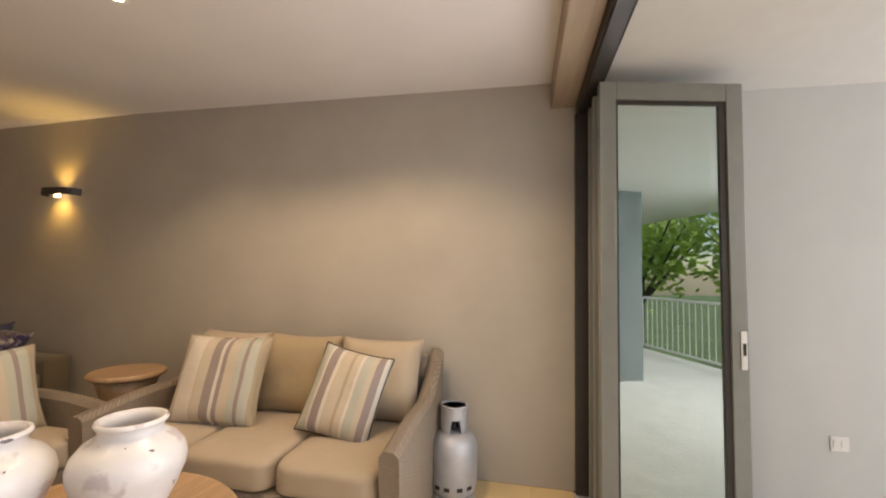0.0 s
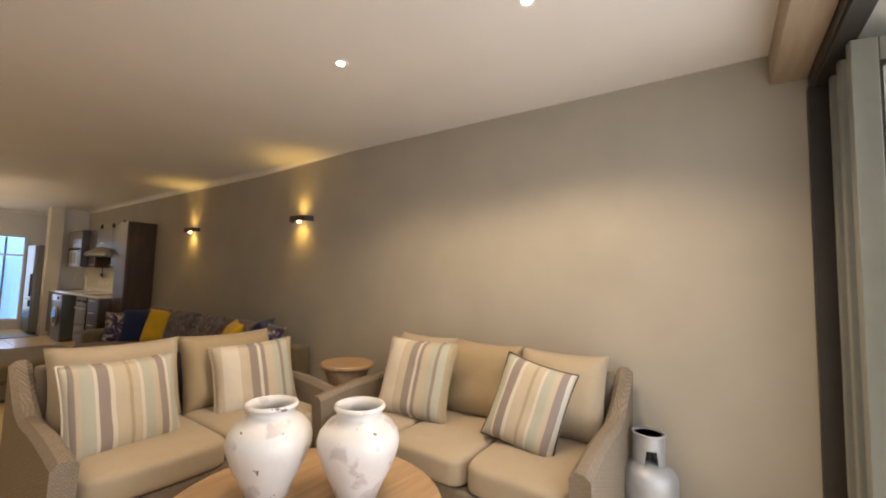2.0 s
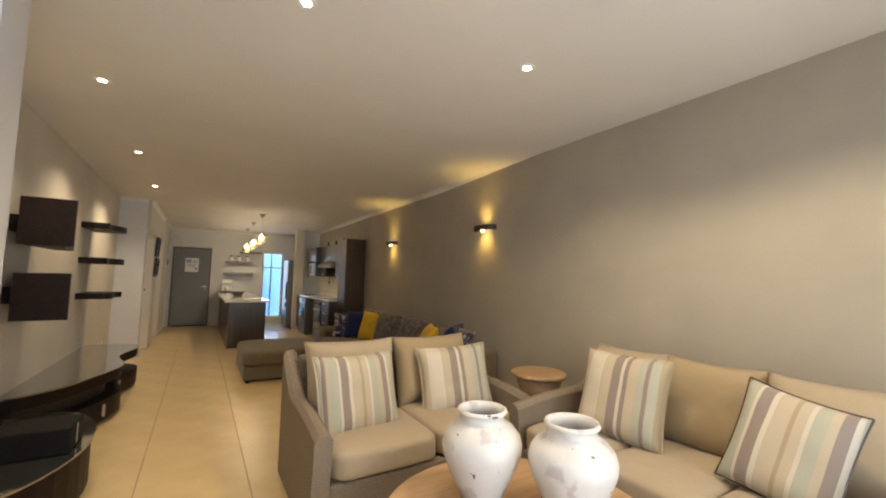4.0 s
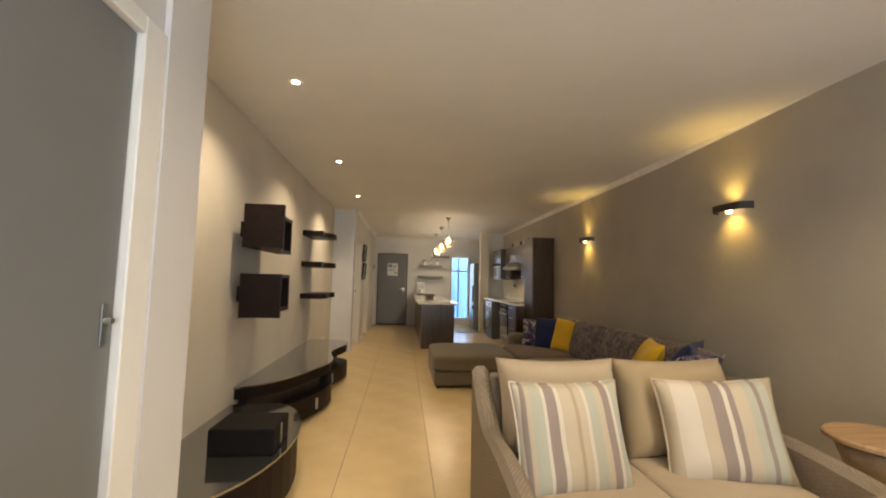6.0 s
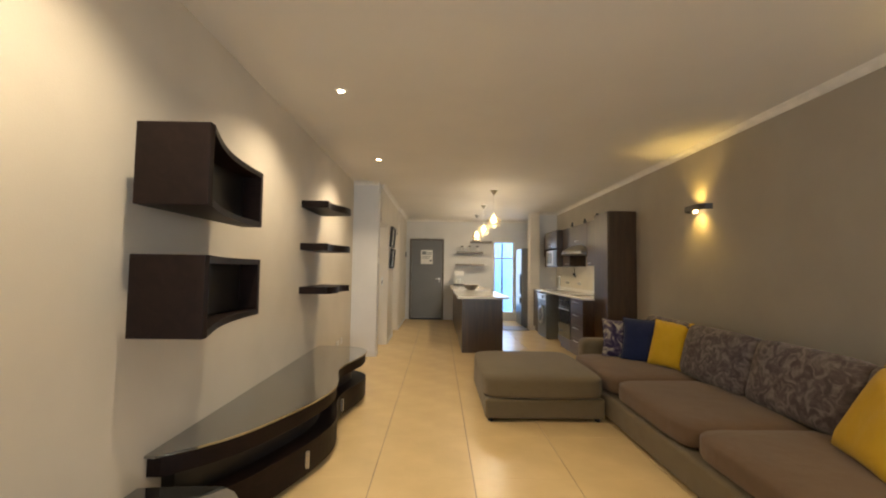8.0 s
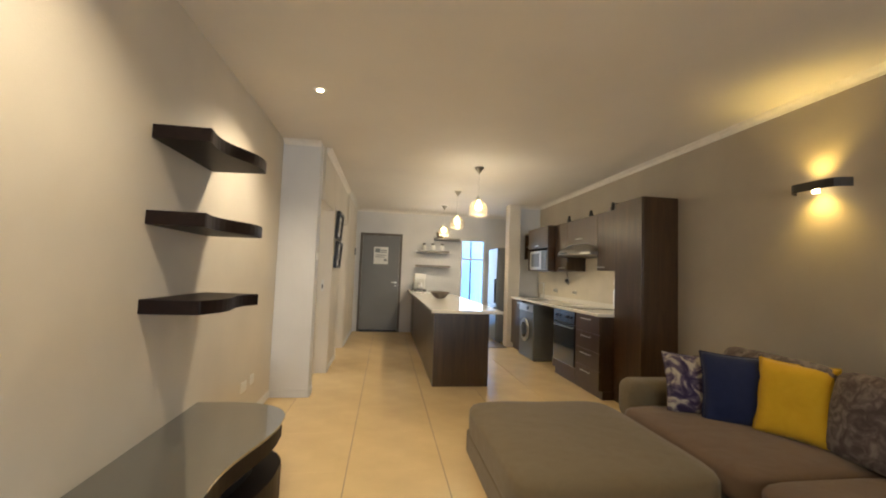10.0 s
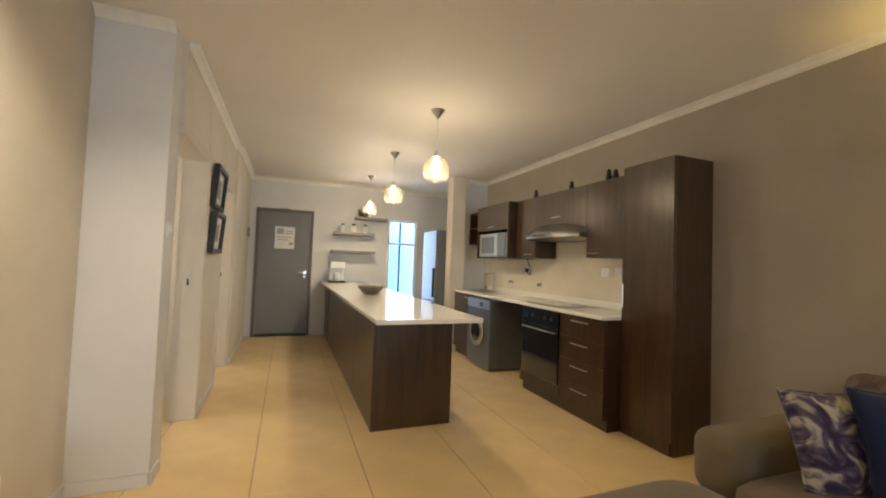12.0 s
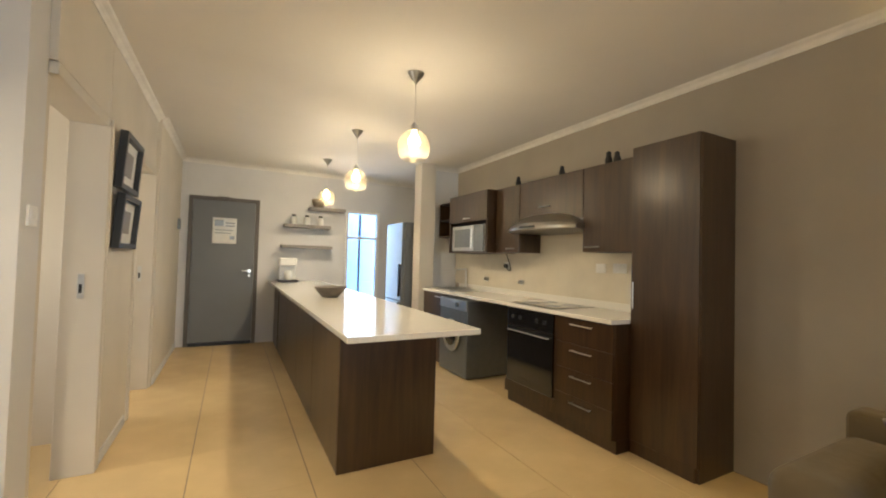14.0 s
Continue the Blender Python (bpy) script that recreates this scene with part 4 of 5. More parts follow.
def float_shelf(z, kind):
    ya, yb = 5.82, 6.78
    root = thing("floating_shelf", XL, 6.2, z, "thick dark wenge floating shelf with a curved front", "shelf", "floating shelves")
    out = [(XL, ya), (-1.15, ya)]
    for i in range(0, 15):
        f = i / 14
        out.append((-1.15 + 0.075 * f + 0.03 * math.sin(f * math.pi * 2) * (-1 if kind else 1), ya + 0.02 + (6.42 - ya - 0.02) * f))
    out += [(XL, 6.46)]
    part("board", slab(out, z - 0.065, z), M_WENGE_H, root)
    part("end_cap", box(XL, -1.152, ya - 0.003, ya - 0.0005, z - 0.064, z - 0.001), M_WENGE_H, root)
    return root


for z, k in ((1.905, 1), (1.508, 1), (1.105, 0)):
    float_shelf(z, k)


def wave(y):
    """Front edge of the media unit in plan."""
    rise = min(1.0, max(0.0, (y - 3.93) / 0.75))
    rise = 1 - (1 - rise) ** 2
    return XL + 0.05 + (0.47 + 0.05 * math.cos(2 * math.pi * (y - 4.97) / 1.13)) * rise


def media_unit():
    root = thing("media_unit", XL, 4.8, 0, "long wave-fronted wenge media unit with smoked glass top", "media unit")

    def outline(shift, y0, y1):
        out = [(XL + 0.003, y0)]
        n = 44
        for i in range(n + 1):
            y = y0 + (y1 - 0.30 - y0) * i / n
            out.append((max(XL + 0.01, wave(y) + shift), y))
        xe = out[-1][0]
        for i in range(1, 12):
            a = i / 11 * math.pi / 2
            out.append((XL + 0.003 + (xe - XL) * math.cos(a) ** 0.6, y1 - 0.30 + 0.30 * math.sin(a)))
        return out
    part("glass_top", slab(outline(0.0, 3.93, 6.48), 0.438, 0.450), M_SMOKE, root, "smoked glass top")
    part("upper_band", slab(outline(-0.012, 3.95, 6.46), 0.35, 0.4375), M_WENGE_H, root)
    # solid set-back slab, black in place of the open recess's shade
    part("recess", slab(outline(-0.13, 4.05, 6.36), 0.21, 0.3495), M_BLACK, root, "solid black band standing for the recess's shade")
    part("lower_body", slab(outline(-0.005, 3.97, 6.46), 0.03, 0.2095), M_WENGE_H, root)
    for y in (4.62, 5.6):
        part("handle", box(wave(y) - 0.012, wave(y) + 0.012, y - 0.008, y + 0.008, 0.07, 0.17, 0.002), M_STEEL, root)


media_unit()


def low_unit():
    root = thing("media_unit_end", XL, 2.9, 0, "low curved black glass unit end of the media wall", "media unit")

    def outline(shift):
        out = [(XL + 0.003, 2.5)]
        for i in range(19):
            a = -math.pi / 2 + math.pi * i / 18
            out.append((-1.20 + (0.46 + shift) * math.cos(a), 3.20 + (0.78 + shift) * math.sin(a)))
        out.append((XL + 0.003, 3.9))
        return [(x, max(2.3, min(3.92, y))) for x, y in out]
    part("glass_top", slab(outline(0.0), 0.318, 0.330), M_SMOKE, root, "black glass top")
    part("body", slab(outline(-0.02), 0.03, 0.3175), M_WENGE_H, root)
    sub = thing("subwoofer", -1.05, 3.08, 0.33, "black box loudspeaker with a silver stripe", "loudspeaker")
    part("cabinet", box(-1.15, -0.80, 2.98, 3.27, 0.3305, 0.47, 0.008), M_SUB, sub)
    part("stripe", box(-0.7995, -0.796, 3.10, 3.12, 0.35, 0.46), M_STEEL, sub)


low_unit()


def sideboard():
    root = thing("sideboard", -0.69, 0.75, 0, "dark brown wooden sideboard against the wall", "cabinet")
    part("carcass", box(-0.935, -0.57, 0.40, 1.00, 0.04, 0.90, 0.004), M_WENGE, root)
    part("top", box(-0.938, -0.55, 0.38, 1.04, 0.9005, 0.93, 0.004), M_WENGE_H, root)
    part("plinth", box(-0.93, -0.60, 0.43, 0.97, 0, 0.0395), M_BLACK, root)
    part("door", box(-0.5695, -0.553, 0.41, 0.70, 0.06, 0.88, 0.003), M_WENGE, root)
    part("door", box(-0.5695, -0.553, 0.705, 0.99, 0.06, 0.88, 0.003), M_WENGE, root)


sideboard()


def socket(x, y, z, ny, nx, label, wide=0.12):
    root = thing("wall_socket", x, y, z, label, "socket", "wall sockets")
    if nx:
        part("plate", box(min(x, x + nx * 0.009), max(x, x + nx * 0.009), y - wide / 2, y + wide / 2, z - 0.04, z + 0.04, 0.003), M_WHITEPL, root)
        for d in (-0.02, 0.02):
            part("switch", box(min(x + nx * 0.0095, x + nx * 0.013), max(x + nx * 0.0095, x + nx * 0.013), y + d - 0.012, y + d + 0.012, z - 0.012, z + 0.02, 0.001), M_WHITEPL, root)
    return root


socket(XL, 7.28, 0.315, 0, 1, "white double wall socket near the floor")
socket(XL, 7.48, 0.325, 0, 1, "white wall socket with a plug", 0.08)
socket(2.484, 8.43, 1.24, 0, -1, "white double socket on the backsplash", 0.10)
socket(2.484, 8.24, 1.245, 0, -1, "white double socket on the backsplash", 0.13)
socket(2.484, 9.75, 1.23, 0, -1, "white socket with a black plug", 0.09)
socket(-1.03, 8.13, 1.40, 0, 1, "white light switch on the pier", 0.08)
socket(XR, -1.95, 0.42, 0, -1, "white outside socket on the balcony wall", 0.09)


# ---- kitchen ----
def handle(x, ya, yb, z, parent):
    h = part("handle", rod((x - 0.025, ya, z), (x - 0.025, yb, z), 0.005, 8), M_STEEL, parent)
    for y in (ya + 0.015, yb - 0.015):
        part("post", rod((x - 0.025, y, z), (x, y, z), 0.004, 6), M_STEEL, h)


def tall_unit():
    root = thing("tall_cupboard", 2.3, 7.63, 0, "tall dark wenge larder cupboard", "cupboard")
    part("body", box(2.13, 2.498, 7.40, 7.858, 0.0, 2.09, 0.002), M_WENGE, root)
    d = part("door", box(2.110, 2.1285, 7.402, 7.856, 0.09, 2.088, 0.002), M_WENGE, root)
    part("plinth", box(2.118, 2.1285, 7.42, 7.856, 0.0, 0.085), M_WENGE, root)
    part("handle", rod((2.085, 7.825, 0.98), (2.085, 7.825, 1.16), 0.005, 8), M_STEEL, d)


tall_unit()


def drawers():
    root = thing("drawer_unit", 2.2, 8.13, 0, "dark wenge base unit with four drawers", "drawers")
    part("body", box(1.967, 2.49, 7.862, 8.40, 0.09, 0.868, 0.002), M_WENGE, root)
    part("plinth", box(1.99, 2.48, 7.862, 8.40, 0.0, 0.089), M_WENGE, root)
    for i in range(4):
        z0 = 0.095 + i * 0.193
        d = part("drawer_front", box(1.948, 1.966, 7.865, 8.397, z0, z0 + 0.189, 0.002), M_WENGE, root)
        handle(1.948, 8.03, 8.23, z0 + 0.145, d)


drawers()


def oven():
    root = thing("oven", 2.2, 8.73, 0, "built-in black glass and steel oven under the hob", "oven")
    part("housing", box(1.967, 2.49, 8.402, 9.05, 0.09, 0.868, 0.002), M_WENGE, root)
    part("plinth", box(1.99, 2.48, 8.402, 9.05, 0.0, 0.089), M_WENGE, root)
    part("lower_panel", box(1.948, 1.966, 8.404, 9.048, 0.095, 0.20, 0.002), M_WENGE, root)
    d = part("oven_door", box(1.944, 1.966, 8.43, 9.02, 0.205, 0.70, 0.004), M_BLACKGLASS, root, "black glass oven door")
    handle(1.944, 8.46, 8.99, 0.665, d)
    p = part("control_panel", box(1.946, 1.966, 8.43, 9.02, 0.705, 0.862, 0.003), M_BLACKGLASS, root, "dark control panel")
    for y in (8.52, 8.62, 8.83, 8.93):
        part("knob", rod((1.93, y, 0.785), (1.946, y, 0.785), 0.017, 16), M_BLACK, p)


oven()


def washer():
    root = thing("washing_machine", 2.2, 9.98, 0, "silver-grey front-loading washing machine under the worktop", "washing machine")
    part("body", box(1.90, 2.46, 9.66, 10.28, 0.015, 0.845, 0.008), M_DARKSTEEL, root)
    part("control_panel", box(1.892, 1.8995, 9.67, 10.27, 0.73, 0.84, 0.003), M_STEEL, root)
    d = part("porthole", lathe([(0.0, 0.0), (0.13, 0.0), (0.175, 0.012), (0.18, 0.02), (0.175, 0.03), (0.0, 0.03)], 0, 0, 0, 36), M_STEEL)
    me = d.data
    me.transform(pose(1.899, 9.97, 0.44, 0, -90, 0))
    d.parent = root
    d.location = -ORIGIN[root]
    ORIGIN[d] = Vector((0, 0, 0))
    part("door_glass", rod((1.862, 9.97, 0.44), (1.868, 9.97, 0.44), 0.12, 30), M_BLACKGLASS, d)
    part("dial", rod((1.875, 9.86, 0.785), (1.8915, 9.86, 0.785), 0.028, 20), M_DARKSTEEL, root)
    for y in (9.72, 10.22):
        part("foot", rod((1.96, y, 0), (1.96, y, 0.016), 0.02, 10), M_BLACK, root)


washer()


def base_end():
    root = thing("sink_unit", 2.2, 10.6, 0, "dark wenge sink base unit beside the washing machine", "cupboard")
    part("body", box(1.967, 2.49, 10.32, 10.855, 0.09, 0.868, 0.002), M_WENGE, root)
    part("plinth", box(1.99, 2.48, 10.32, 10.855, 0, 0.089), M_WENGE, root)
    d = part("door", box(1.948, 1.966, 10.322, 10.853, 0.095, 0.864, 0.002), M_WENGE, root)
    handle(1.948, 10.34, 10.48, 0.82, d)


base_end()
ob = thing("worktop", 2.2, 9.4, 0.87, "white quartz kitchen worktop", "worktop")
part("slab", box(1.925, 2.498, 7.862, 10.857, 0.870, 0.90, 0.004), M_QUARTZ, ob)
part("upstand", box(2.482, 2.498, 7.862, 10.857, 0.9005, 0.96, 0.002), M_QUARTZ, ob)
structure("backsplash", box(2.485, 2.4985, 7.862, 10.978, 0.9605, 1.55), M_SPLASH, "cream glazed kitchen backsplash", "backsplash")
ob = thing("hob", 2.2, 8.72, 0.90, "black glass ceramic hob in the worktop", "hob")
part("glass", box(1.99, 2.44, 8.46, 9.02, 0.9005, 0.907, 0.002), M_BLACKGLASS, ob)
for x, y, r in ((2.10, 8.60, 0.07), (2.10, 8.88, 0.09), (2.33, 8.60, 0.09), (2.33, 8.88, 0.07)):
    part("ring", lathe([(r - 0.004, 0.0), (r, 0.0), (r, 0.0006), (r - 0.004, 0.0006)], x, y, 0.9072, 36), M_DARKSTEEL, ob)
ob = thing("sink", 2.2, 10.5, 0.90, "steel inset sink with drainer", "sink")
bm = box(2.0, 2.42, 10.14, 10.80, 0.9005, 0.908, 0.003)
part("drainer", bm, M_STEEL, ob)
part("bowl_well", box(2.05, 2.37, 10.47, 10.76, 0.9085, 0.910, 0.001), M_DARKSTEEL, ob)
for i in range(6):
    part("ridge", box(2.07 + i * 0.05, 2.08 + i * 0.05, 10.17, 10.42, 0.9085, 0.912, 0.001), M_STEEL, ob)
ob = thing("tap", 2.44, 10.6, 0.90, "tall chrome swan-neck kitchen tap", "tap")
part("pillar", rod((2.44, 10.6, 0.908), (2.44, 10.6, 1.17), 0.011, 12), M_STEEL, ob)
part("spout", rod((2.44, 10.6, 1.165), (2.27, 10.6, 1.15), 0.009, 12), M_STEEL, ob)
part("nozzle", rod((2.275, 10.6, 1.16), (2.275, 10.6, 1.09), 0.010, 12), M_STEEL, ob)
for y in (10.16, 9.49):
    ob = thing("stopcock", 2.485, y, 1.055, "small chrome wall valve above the worktop", "valve", "wall valves")
    part("flange", rod((2.484, y, 1.055), (2.476, y, 1.055), 0.032, 20), M_STEEL, ob)
    part("stem", rod((2.477, y, 1.055), (2.43, y, 1.055), 0.011, 12), M_STEEL, ob)
    part("lever", rod((2.435, y, 1.055), (2.425, y - 0.04, 1.075), 0.008, 10), M_STEEL, ob)
ob = thing("power_cord", 2.47, 9.72, 1.2, "black plug and looped appliance cord", "cord")
part("plug_top", box(2.44, 2.474, 9.725, 9.775, 1.205, 1.25, 0.006), M_BLACK, ob)
bm = bmesh.new()
pts = [Vector((2.455, 9.75 - 0.09 * math.sin(i / 16 * 3.14), 1.21 - 0.11 * math.sin(i / 16 * 3.14) + 0.17 * i / 16)) for i in range(17)]
for a, b in zip(pts, pts[1:]):
    merge(bm, rod(a, b, 0.005, 7))
part("lead", bm, M_BLACK, ob)


def wall_unit(ya, yb, z0, z1, x0, label, hz=None, hy=None):
    root = thing("wall_cupboard", 2.35, (ya + yb) / 2, z0, label, "cupboard", "kitchen wall cupboards")
    part("body", box(x0 + 0.019, 2.483 if z0 < 1.5 else 2.498, ya, yb, z0, z1, 0.002), M_WENGE, root)
    d = part("door", box(x0, x0 + 0.018, ya + 0.002, yb - 0.002, z0 + 0.002, z1 - 0.002, 0.002), M_WENGE, root)
    if hy is not None:
        handle(x0, hy, hy + 0.14, hz, d)


wall_unit(7.862, 8.38, 1.37, 2.06, 2.20, "dark wenge kitchen wall cupboard", 1.41, 8.20)
wall_unit(8.382, 9.20, 1.655, 2.06, 2.20, "short dark wenge cupboard above the hood", 1.79, 8.75)
wall_unit(9.202, 9.60, 1.37, 2.06, 2.20, "dark wenge kitchen wall cupboard", 1.41, 9.25)
wall_unit(9.62, 10.46, 1.725, 2.06, 2.09, "dark wenge cupboard above the microwave", 1.765, 9.95)


def microwave_shelf():
    root = thing("microwave_housing", 2.3, 10.04, 1.36, "dark wenge open housing for the microwave", "cupboard")
    part("side_panel", box(2.095, 2.483, 9.62, 9.645, 1.365, 1.7245), M_WENGE, root)
    part("side_panel", box(2.095, 2.483, 10.435, 10.46, 1.365, 1.7245), M_WENGE, root)
    part("bottom_panel", box(2.095, 2.483, 9.6455, 10.4345, 1.365, 1.385), M_WENGE, root)
    m = thing("microwave", 2.3, 10.04, 1.386, "silver microwave oven with dark door window", "microwave")
    part("case", box(2.115, 2.45, 9.70, 10.40, 1.3855, 1.69, 0.006), M_STEEL, m)
    d = part("door", box(2.100, 2.1145, 9.90, 10.395, 1.39, 1.685, 0.003), M_STEEL, m)
    part("window", box(2.0965, 2.0995, 9.97, 10.33, 1.43, 1.645, 0.002), M_DARKSTEEL, d, "dark mesh window")
    part("handle", rod((2.085, 9.925, 1.42), (2.085, 9.925, 1.66), 0.008, 8), M_STEEL, d)
    part("control_panel", box(2.1, 2.1145, 9.705, 9.895, 1.39, 1.685, 0.003), M_DARKSTEEL, m)


microwave_shelf()


def open_shelf():
    root = thing("open_shelf_unit", 2.4, 10.72, 1.6, "small dark wenge open shelf unit", "shelf")
    for n, b in (("side_panel", (2.2, 2.483, 10.47, 10.49, 1.58, 2.04)), ("side_panel", (2.2, 2.483, 10.93, 10.95, 1.58, 2.04)),
                 ("shelf", (2.2, 2.483, 10.491, 10.929, 1.58, 1.60)), ("shelf", (2.2, 2.483, 10.491, 10.929, 1.80, 1.82)),
                 ("shelf", (2.2, 2.483, 10.491, 10.929, 2.02, 2.04)), ("back_panel", (2.4835, 2.497, 10.47, 10.95, 1.58, 2.04))):
        part(n, box(*b, 0.001), M_WENGE, root)


open_shelf()


def hood():
    root = thing("cooker_hood", 2.25, 8.8, 1.6, "brushed steel visor cooker hood", "cooker hood")
    bm = bmesh.new()
    y0, y1, n = 8.36, 9.24, 18
    rows = []
    for i in range(n + 1):
        f = 2 * i / n - 1
        bow = 1 - abs(f) ** 2.4
        y = (y0 + y1) / 2 + f * (y1 - y0) / 2
        front = 2.10 - 0.135 * bow
        top = 1.605 + 0.115 * bow ** 0.7
        rows.append([bm.verts.new(p) for p in ((2.197, y, 1.56), (2.197, y, top), (2.197 - 0.35 * (2.197 - front), y, top - 0.012 * bow),
                                               (front + 0.018, y, 1.605 + 0.02 * bow), (front, y, 1.59), (front, y, 1.57), (front + 0.03, y, 1.56))])
    for a, b in zip(rows, rows[1:]):
        for k in range(7):
            bm.faces.new((a[k], a[(k + 1) % 7], b[(k + 1) % 7], b[k]))
    bm.faces.new(rows[0])
    bm.faces.new(rows[-1])
    part("visor", bm, M_HOOD, root)
    part("body", box(2.1985, 2.498, 8.384, 9.198, 1.56, 1.653, 0.003), M_HOOD, root)
    part("button_strip", box(1.958, 1.9645, 8.7, 8.9, 1.58, 1.596), M_BLACK, root)


hood()
for y, s in ((9.36, 1.0), (8.73, 0.9), (8.22, 1.1), (8.14, 0.9)):
    ob = thing("figurine", 2.3, y, 2.06, "small dark carved ornament on top of the cupboards", "ornament", "ornaments on the cupboards")
    part("base", box(2.27, 2.33, y - 0.03 * s, y + 0.03 * s, 2.0605, 2.075, 0.003), M_BLACK, ob)
    part("body", lathe([(0.0, 0.0), (0.022, 0.0), (0.03, 0.03 * s), (0.018, 0.06 * s), (0.02, 0.085 * s), (0.0, 0.10 * s)], 2.3, y, 2.0752, 14), M_BLACK, ob, smooth=True)


def island():
    root = thing("kitchen_island", 0.57, 10.0, 0, "dark wenge kitchen island with white quartz top", "island")
    part("carcass", box(0.262, 0.868, 8.405, 11.80, 0.06, 0.868, 0.002), M_WENGE, root)
    part("plinth", box(0.27, 0.86, 8.42, 11.78, 0.0, 0.0595), M_WENGE, root)
    part("end_panel", box(0.25, 0.885, 8.385, 8.404, 0.0, 0.868, 0.002), M_WENGE, root)
    for i in range(4):
        y = 8.407 + i * 0.848
        part("side_panel", box(0.25, 0.2615, y, y + 0.844, 0.0, 0.868, 0.001), M_WENGE, root)
    part("worktop", box(0.155, 0.90, 7.88, 11.86, 0.8685, 0.90, 0.004), M_QUARTZ, root, "white quartz worktop")


island()
ob = thing("bowl", 0.52, 9.75, 0.9, "wide grey stoneware bowl on the island", "bowl")
part("body", lathe([(0.0, 0.0), (0.07, 0.0), (0.08, 0.008), (0.12, 0.05), (0.15, 0.09), (0.153, 0.095), (0.146, 0.094), (0.11, 0.05), (0.06, 0.015), (0.0, 0.012)], 0.50, 9.85, 0.9005, 40), M_BOWL, ob, smooth=True)


def fridge():
    root = thing("fridge_freezer", 2.1, 11.5, 0, "grey steel upright fridge freezer", "fridge")
    part("body", box(1.80, 2.42, 11.20, 11.83, 0.03, 1.79, 0.006), M_DOORGREY, root)
    for z0, z1 in ((0.05, 0.68), (0.69, 1.785)):
        d = part("door", box(1.755, 1.7985, 11.205, 11.825, z0, z1, 0.008), M_DARKSTEEL, root)
        zh = 0.55 if z0 < 0.1 else 0.75
        part("handle", box(1.725, 1.754, 11.24, 11.27, zh, zh + 0.12 if z0 < 0.1 else 1.2, 0.004), M_BLACK, d)
    for y in (11.26, 11.77):
        part("foot", rod((1.86, y, 0), (1.86, y, 0.031), 0.02, 10), M_BLACK, root)


fridge()


def end_shelf(z, x0, x1, label):
    root = thing("wall_shelf", (x0 + x1) / 2, YE, z, label, "shelf", "kitchen wall shelves")
    part("board", box(x0, x1, YE - 0.22, YE - 0.002, z - 0.045, z, 0.003), M_SHELFGREY, root)


end_shelf(1.745, 0.33, 1.0, "grey floating shelf with three ornaments on the end wall")
end_shelf(1.435, 0.30, 1.03, "grey floating shelf on the end wall")
end_shelf(2.02, 0.68, 1.22, "short grey floating shelf with a basket")
ob = thing("basket", 0.82, YE - 0.11, 2.02, "grey woven basket on the high shelf", "basket")
part("body", lathe([(0.0, 0.0), (0.07, 0.0), (0.095, 0.08), (0.10, 0.13), (0.09, 0.13), (0.0, 0.02)], 0.82, YE - 0.11, 2.0205, 28), M_WICKER, ob, smooth=True)
for x in (0.47, 0.66, 0.86):
    ob = thing("glass_jar", x, YE - 0.1, 1.745, "small dark-lidded storage jar on the shelf", "jar", "jars on the shelf")
    part("body", lathe([(0.0, 0.0), (0.045, 0.0), (0.048, 0.01), (0.046, 0.10), (0.03, 0.12), (0.0, 0.12)], x, YE - 0.1, 1.7455, 20), M_WHITEPL, ob, smooth=True)
    part("lid", rod((x, YE - 0.1, 1.866), (x, YE - 0.1, 1.895), 0.03, 16), M_BLACK, ob)
ob = thing("end_counter", 0.45, 12.2, 0.87, "short white quartz counter against the end wall", "worktop")
part("slab", box(0.155, 0.90, 11.861, YE - 0.002, 0.8685, 0.90, 0.003), M_QUARTZ, ob)
part("support_panel", box(0.25, 0.885, 11.87, YE - 0.002, 0.0, 0.868, 0.002), M_WENGE, ob)
ob = thing("kettle", 0.38, 12.2, 0.9, "white coffee machine on the end counter", "appliance")
part("base", box(0.25, 0.52, 12.06, 12.30, 0.9005, 0.93, 0.006), M_BLACK, ob)
part("body", box(0.27, 0.50, 12.17, 12.30, 0.9305, 1.24, 0.015), M_WHITEPL, ob)
part("head", box(0.27, 0.50, 12.06, 12.169, 1.13, 1.24, 0.012), M_WHITEPL, ob)
part("jug", lathe([(0.0, 0.0), (0.05, 0.0), (0.055, 0.08), (0.04, 0.13), (0.0, 0.13)], 0.385, 12.115, 0.9305, 20), M_WHITEPL, ob, smooth=True)
ob = thing("floor_mat", 1.55, 11.0, 0, "dark woven kitchen floor mat", "mat")
part("weave", box(1.30, 1.85, 10.75, 11.35, 0.0005, 0.012, 0.004), M_BOWL, ob)


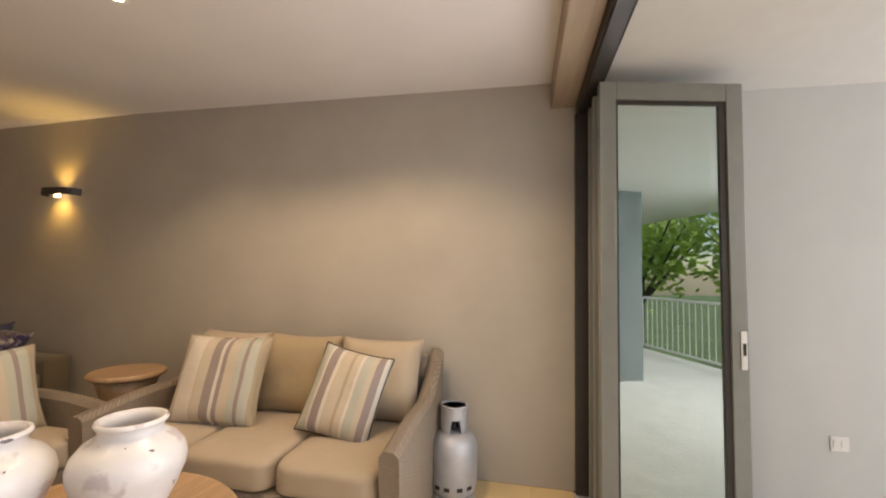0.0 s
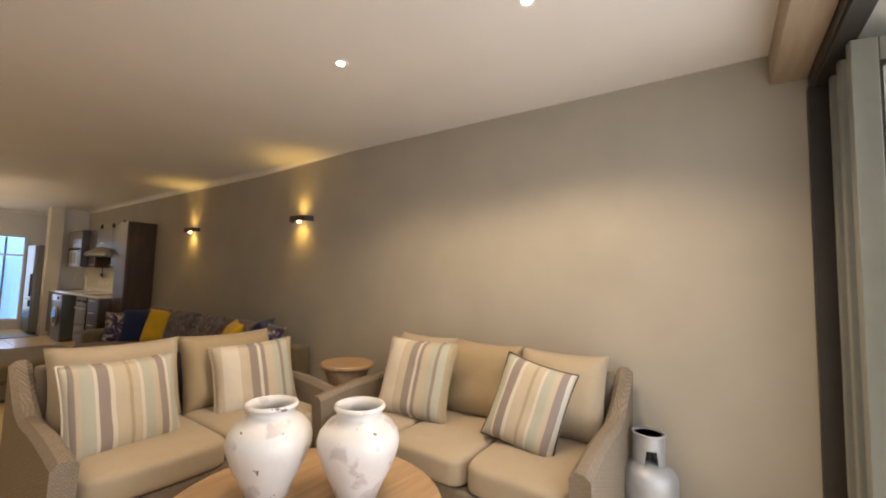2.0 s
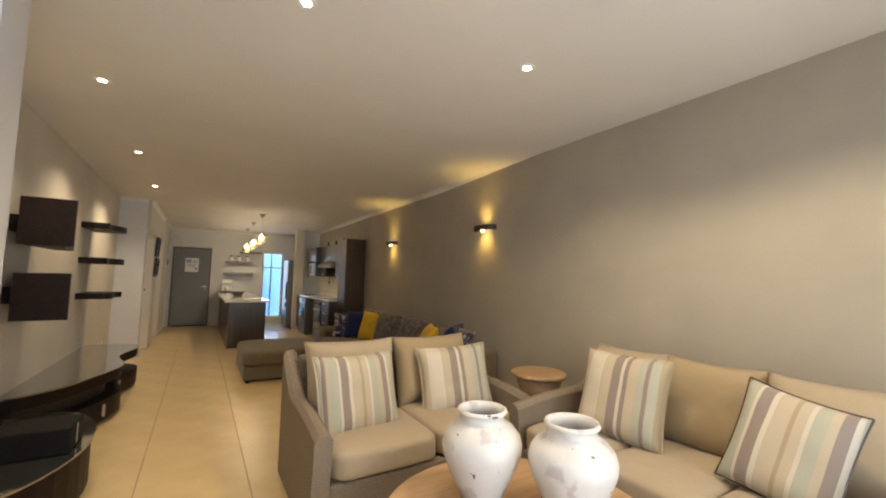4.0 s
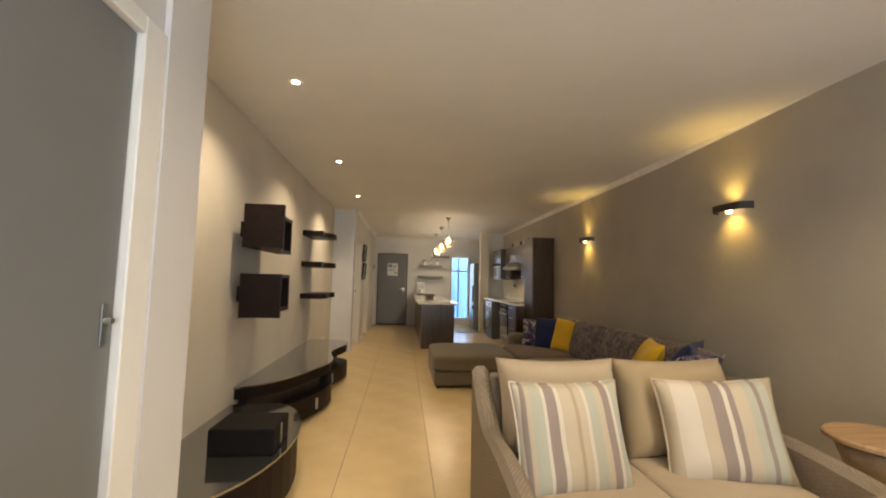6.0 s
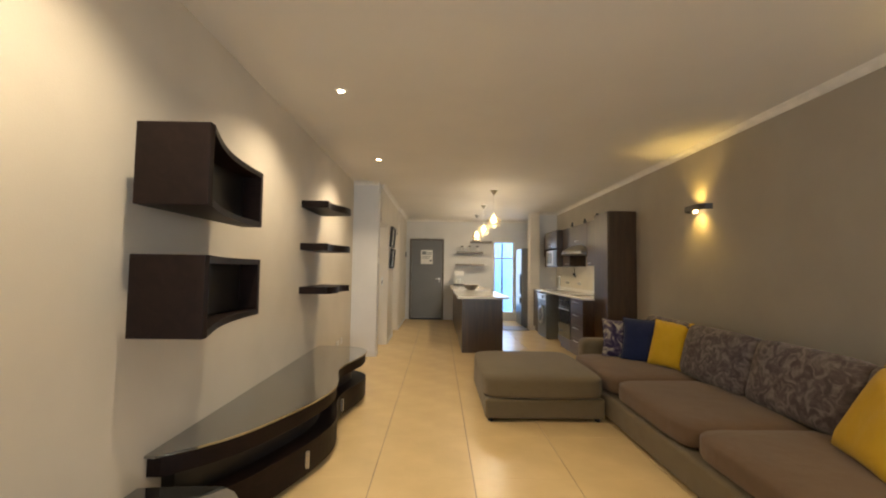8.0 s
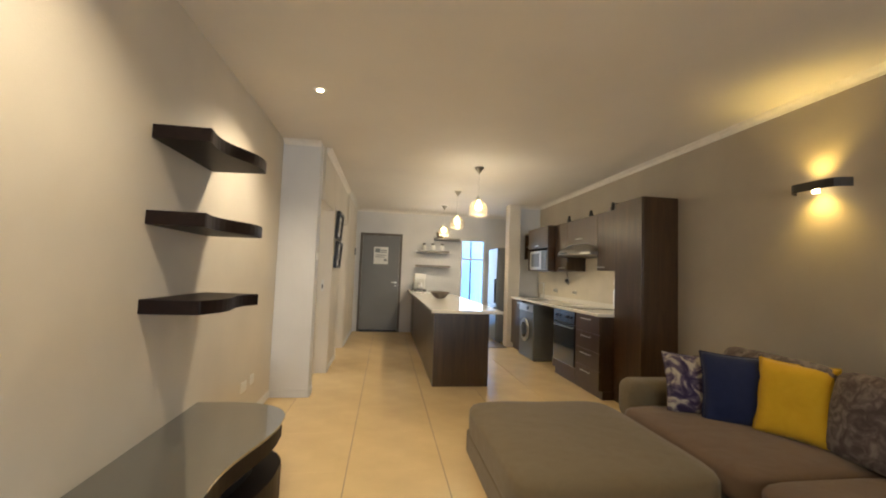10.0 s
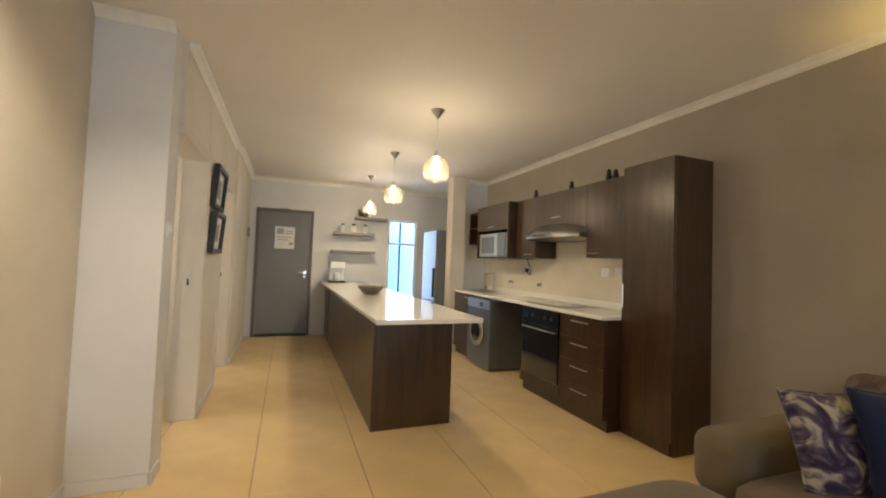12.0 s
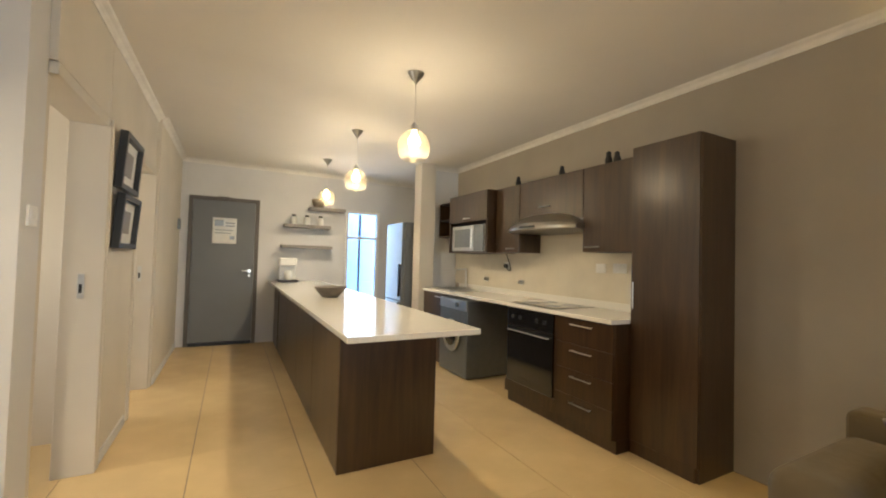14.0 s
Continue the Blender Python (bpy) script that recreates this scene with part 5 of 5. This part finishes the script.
# ---- pictures in the passage ----
def picture(z0, z1, label):
    root = thing("framed_picture", -0.96, 9.27, z0, label, "picture", "passage pictures")
    ya, yb, x0, x1, t = 9.14, 9.64, -0.999, -0.955, 0.035
    for b in ((ya, ya + t, z0, z1), (yb - t, yb, z0, z1), (ya + t, yb - t, z0, z0 + t), (ya + t, yb - t, z1 - t, z1)):
        part("frame", box(x0, x1, *b, 0.003), M_BLACK, root)
    p = part("mount", box(x0, x0 + 0.012, ya + t + 0.0005, yb - t - 0.0005, z0 + t + 0.0005, z1 - t - 0.0005), M_PAPER, root)
    part("print", box(x0 + 0.0125, x0 + 0.014, ya + 0.13, yb - 0.13, z0 + 0.10, z1 - 0.10), M_SHELFGREY, p)
    root.rotation_euler = (0, radians(4), 0)


picture(1.67, 2.03, "dark framed small picture with cream mount")
picture(1.29, 1.64, "dark framed small picture, lower of the pair")
ob = thing("intercom", -0.97, 12.2, 1.65, "small grey intercom box by the door", "intercom")
part("case", box(-0.969, -0.94, 12.18, 12.30, 1.58, 1.72, 0.006), M_DARKSTEEL, ob)
for y, z in ((2.75, 1.95), (2.70, 1.40)):
    ob = thing("wall_hook", XL, y, z, "small grey wall screw in the plaster", "hook", "wall screws")
    part("screw", rod((XL, y, z), (XL + 0.02, y, z), 0.008, 8), M_STEEL, ob)

# ---- floor tiles, last ----
floor = structure("floor", box(-2.8, XR, -0.559, YE + 0.2, -0.2, -0.004), M_GROUT, "cream tiled floor with thin dark joints", "floor")
P = 0.62
tile_me = None
for i in range(-2, 5):
    for j in range(-1, 21):
        xa, ya = -0.51 + i * P, -0.30 + j * P
        x0, x1, y0, y1 = xa + 0.0025, min(xa + P, XR) - 0.0025, max(ya, -0.555) + 0.0004, min(ya + P, YE) - 0.0004
        if x1 - x0 < 0.03 or y1 - y0 < 0.03:
            continue
        full = x1 - x0 > P - 0.006 and y1 - y0 > P - 0.006
        if full and tile_me is not None:
            o = new("tile", tile_me)
        else:
            bm = box(0, x1 - x0, 0, y1 - y0, -0.0039, 0.0, 0.0003, 1)
            me = bpy.data.meshes.new("tile")
            bm.to_mesh(me)
            bm.free()
            me.materials.append(M_TILE)
            if full:
                tile_me = me
            o = new("tile", me)
        o.location = (x0, y0, 0)
        o.parent = floor
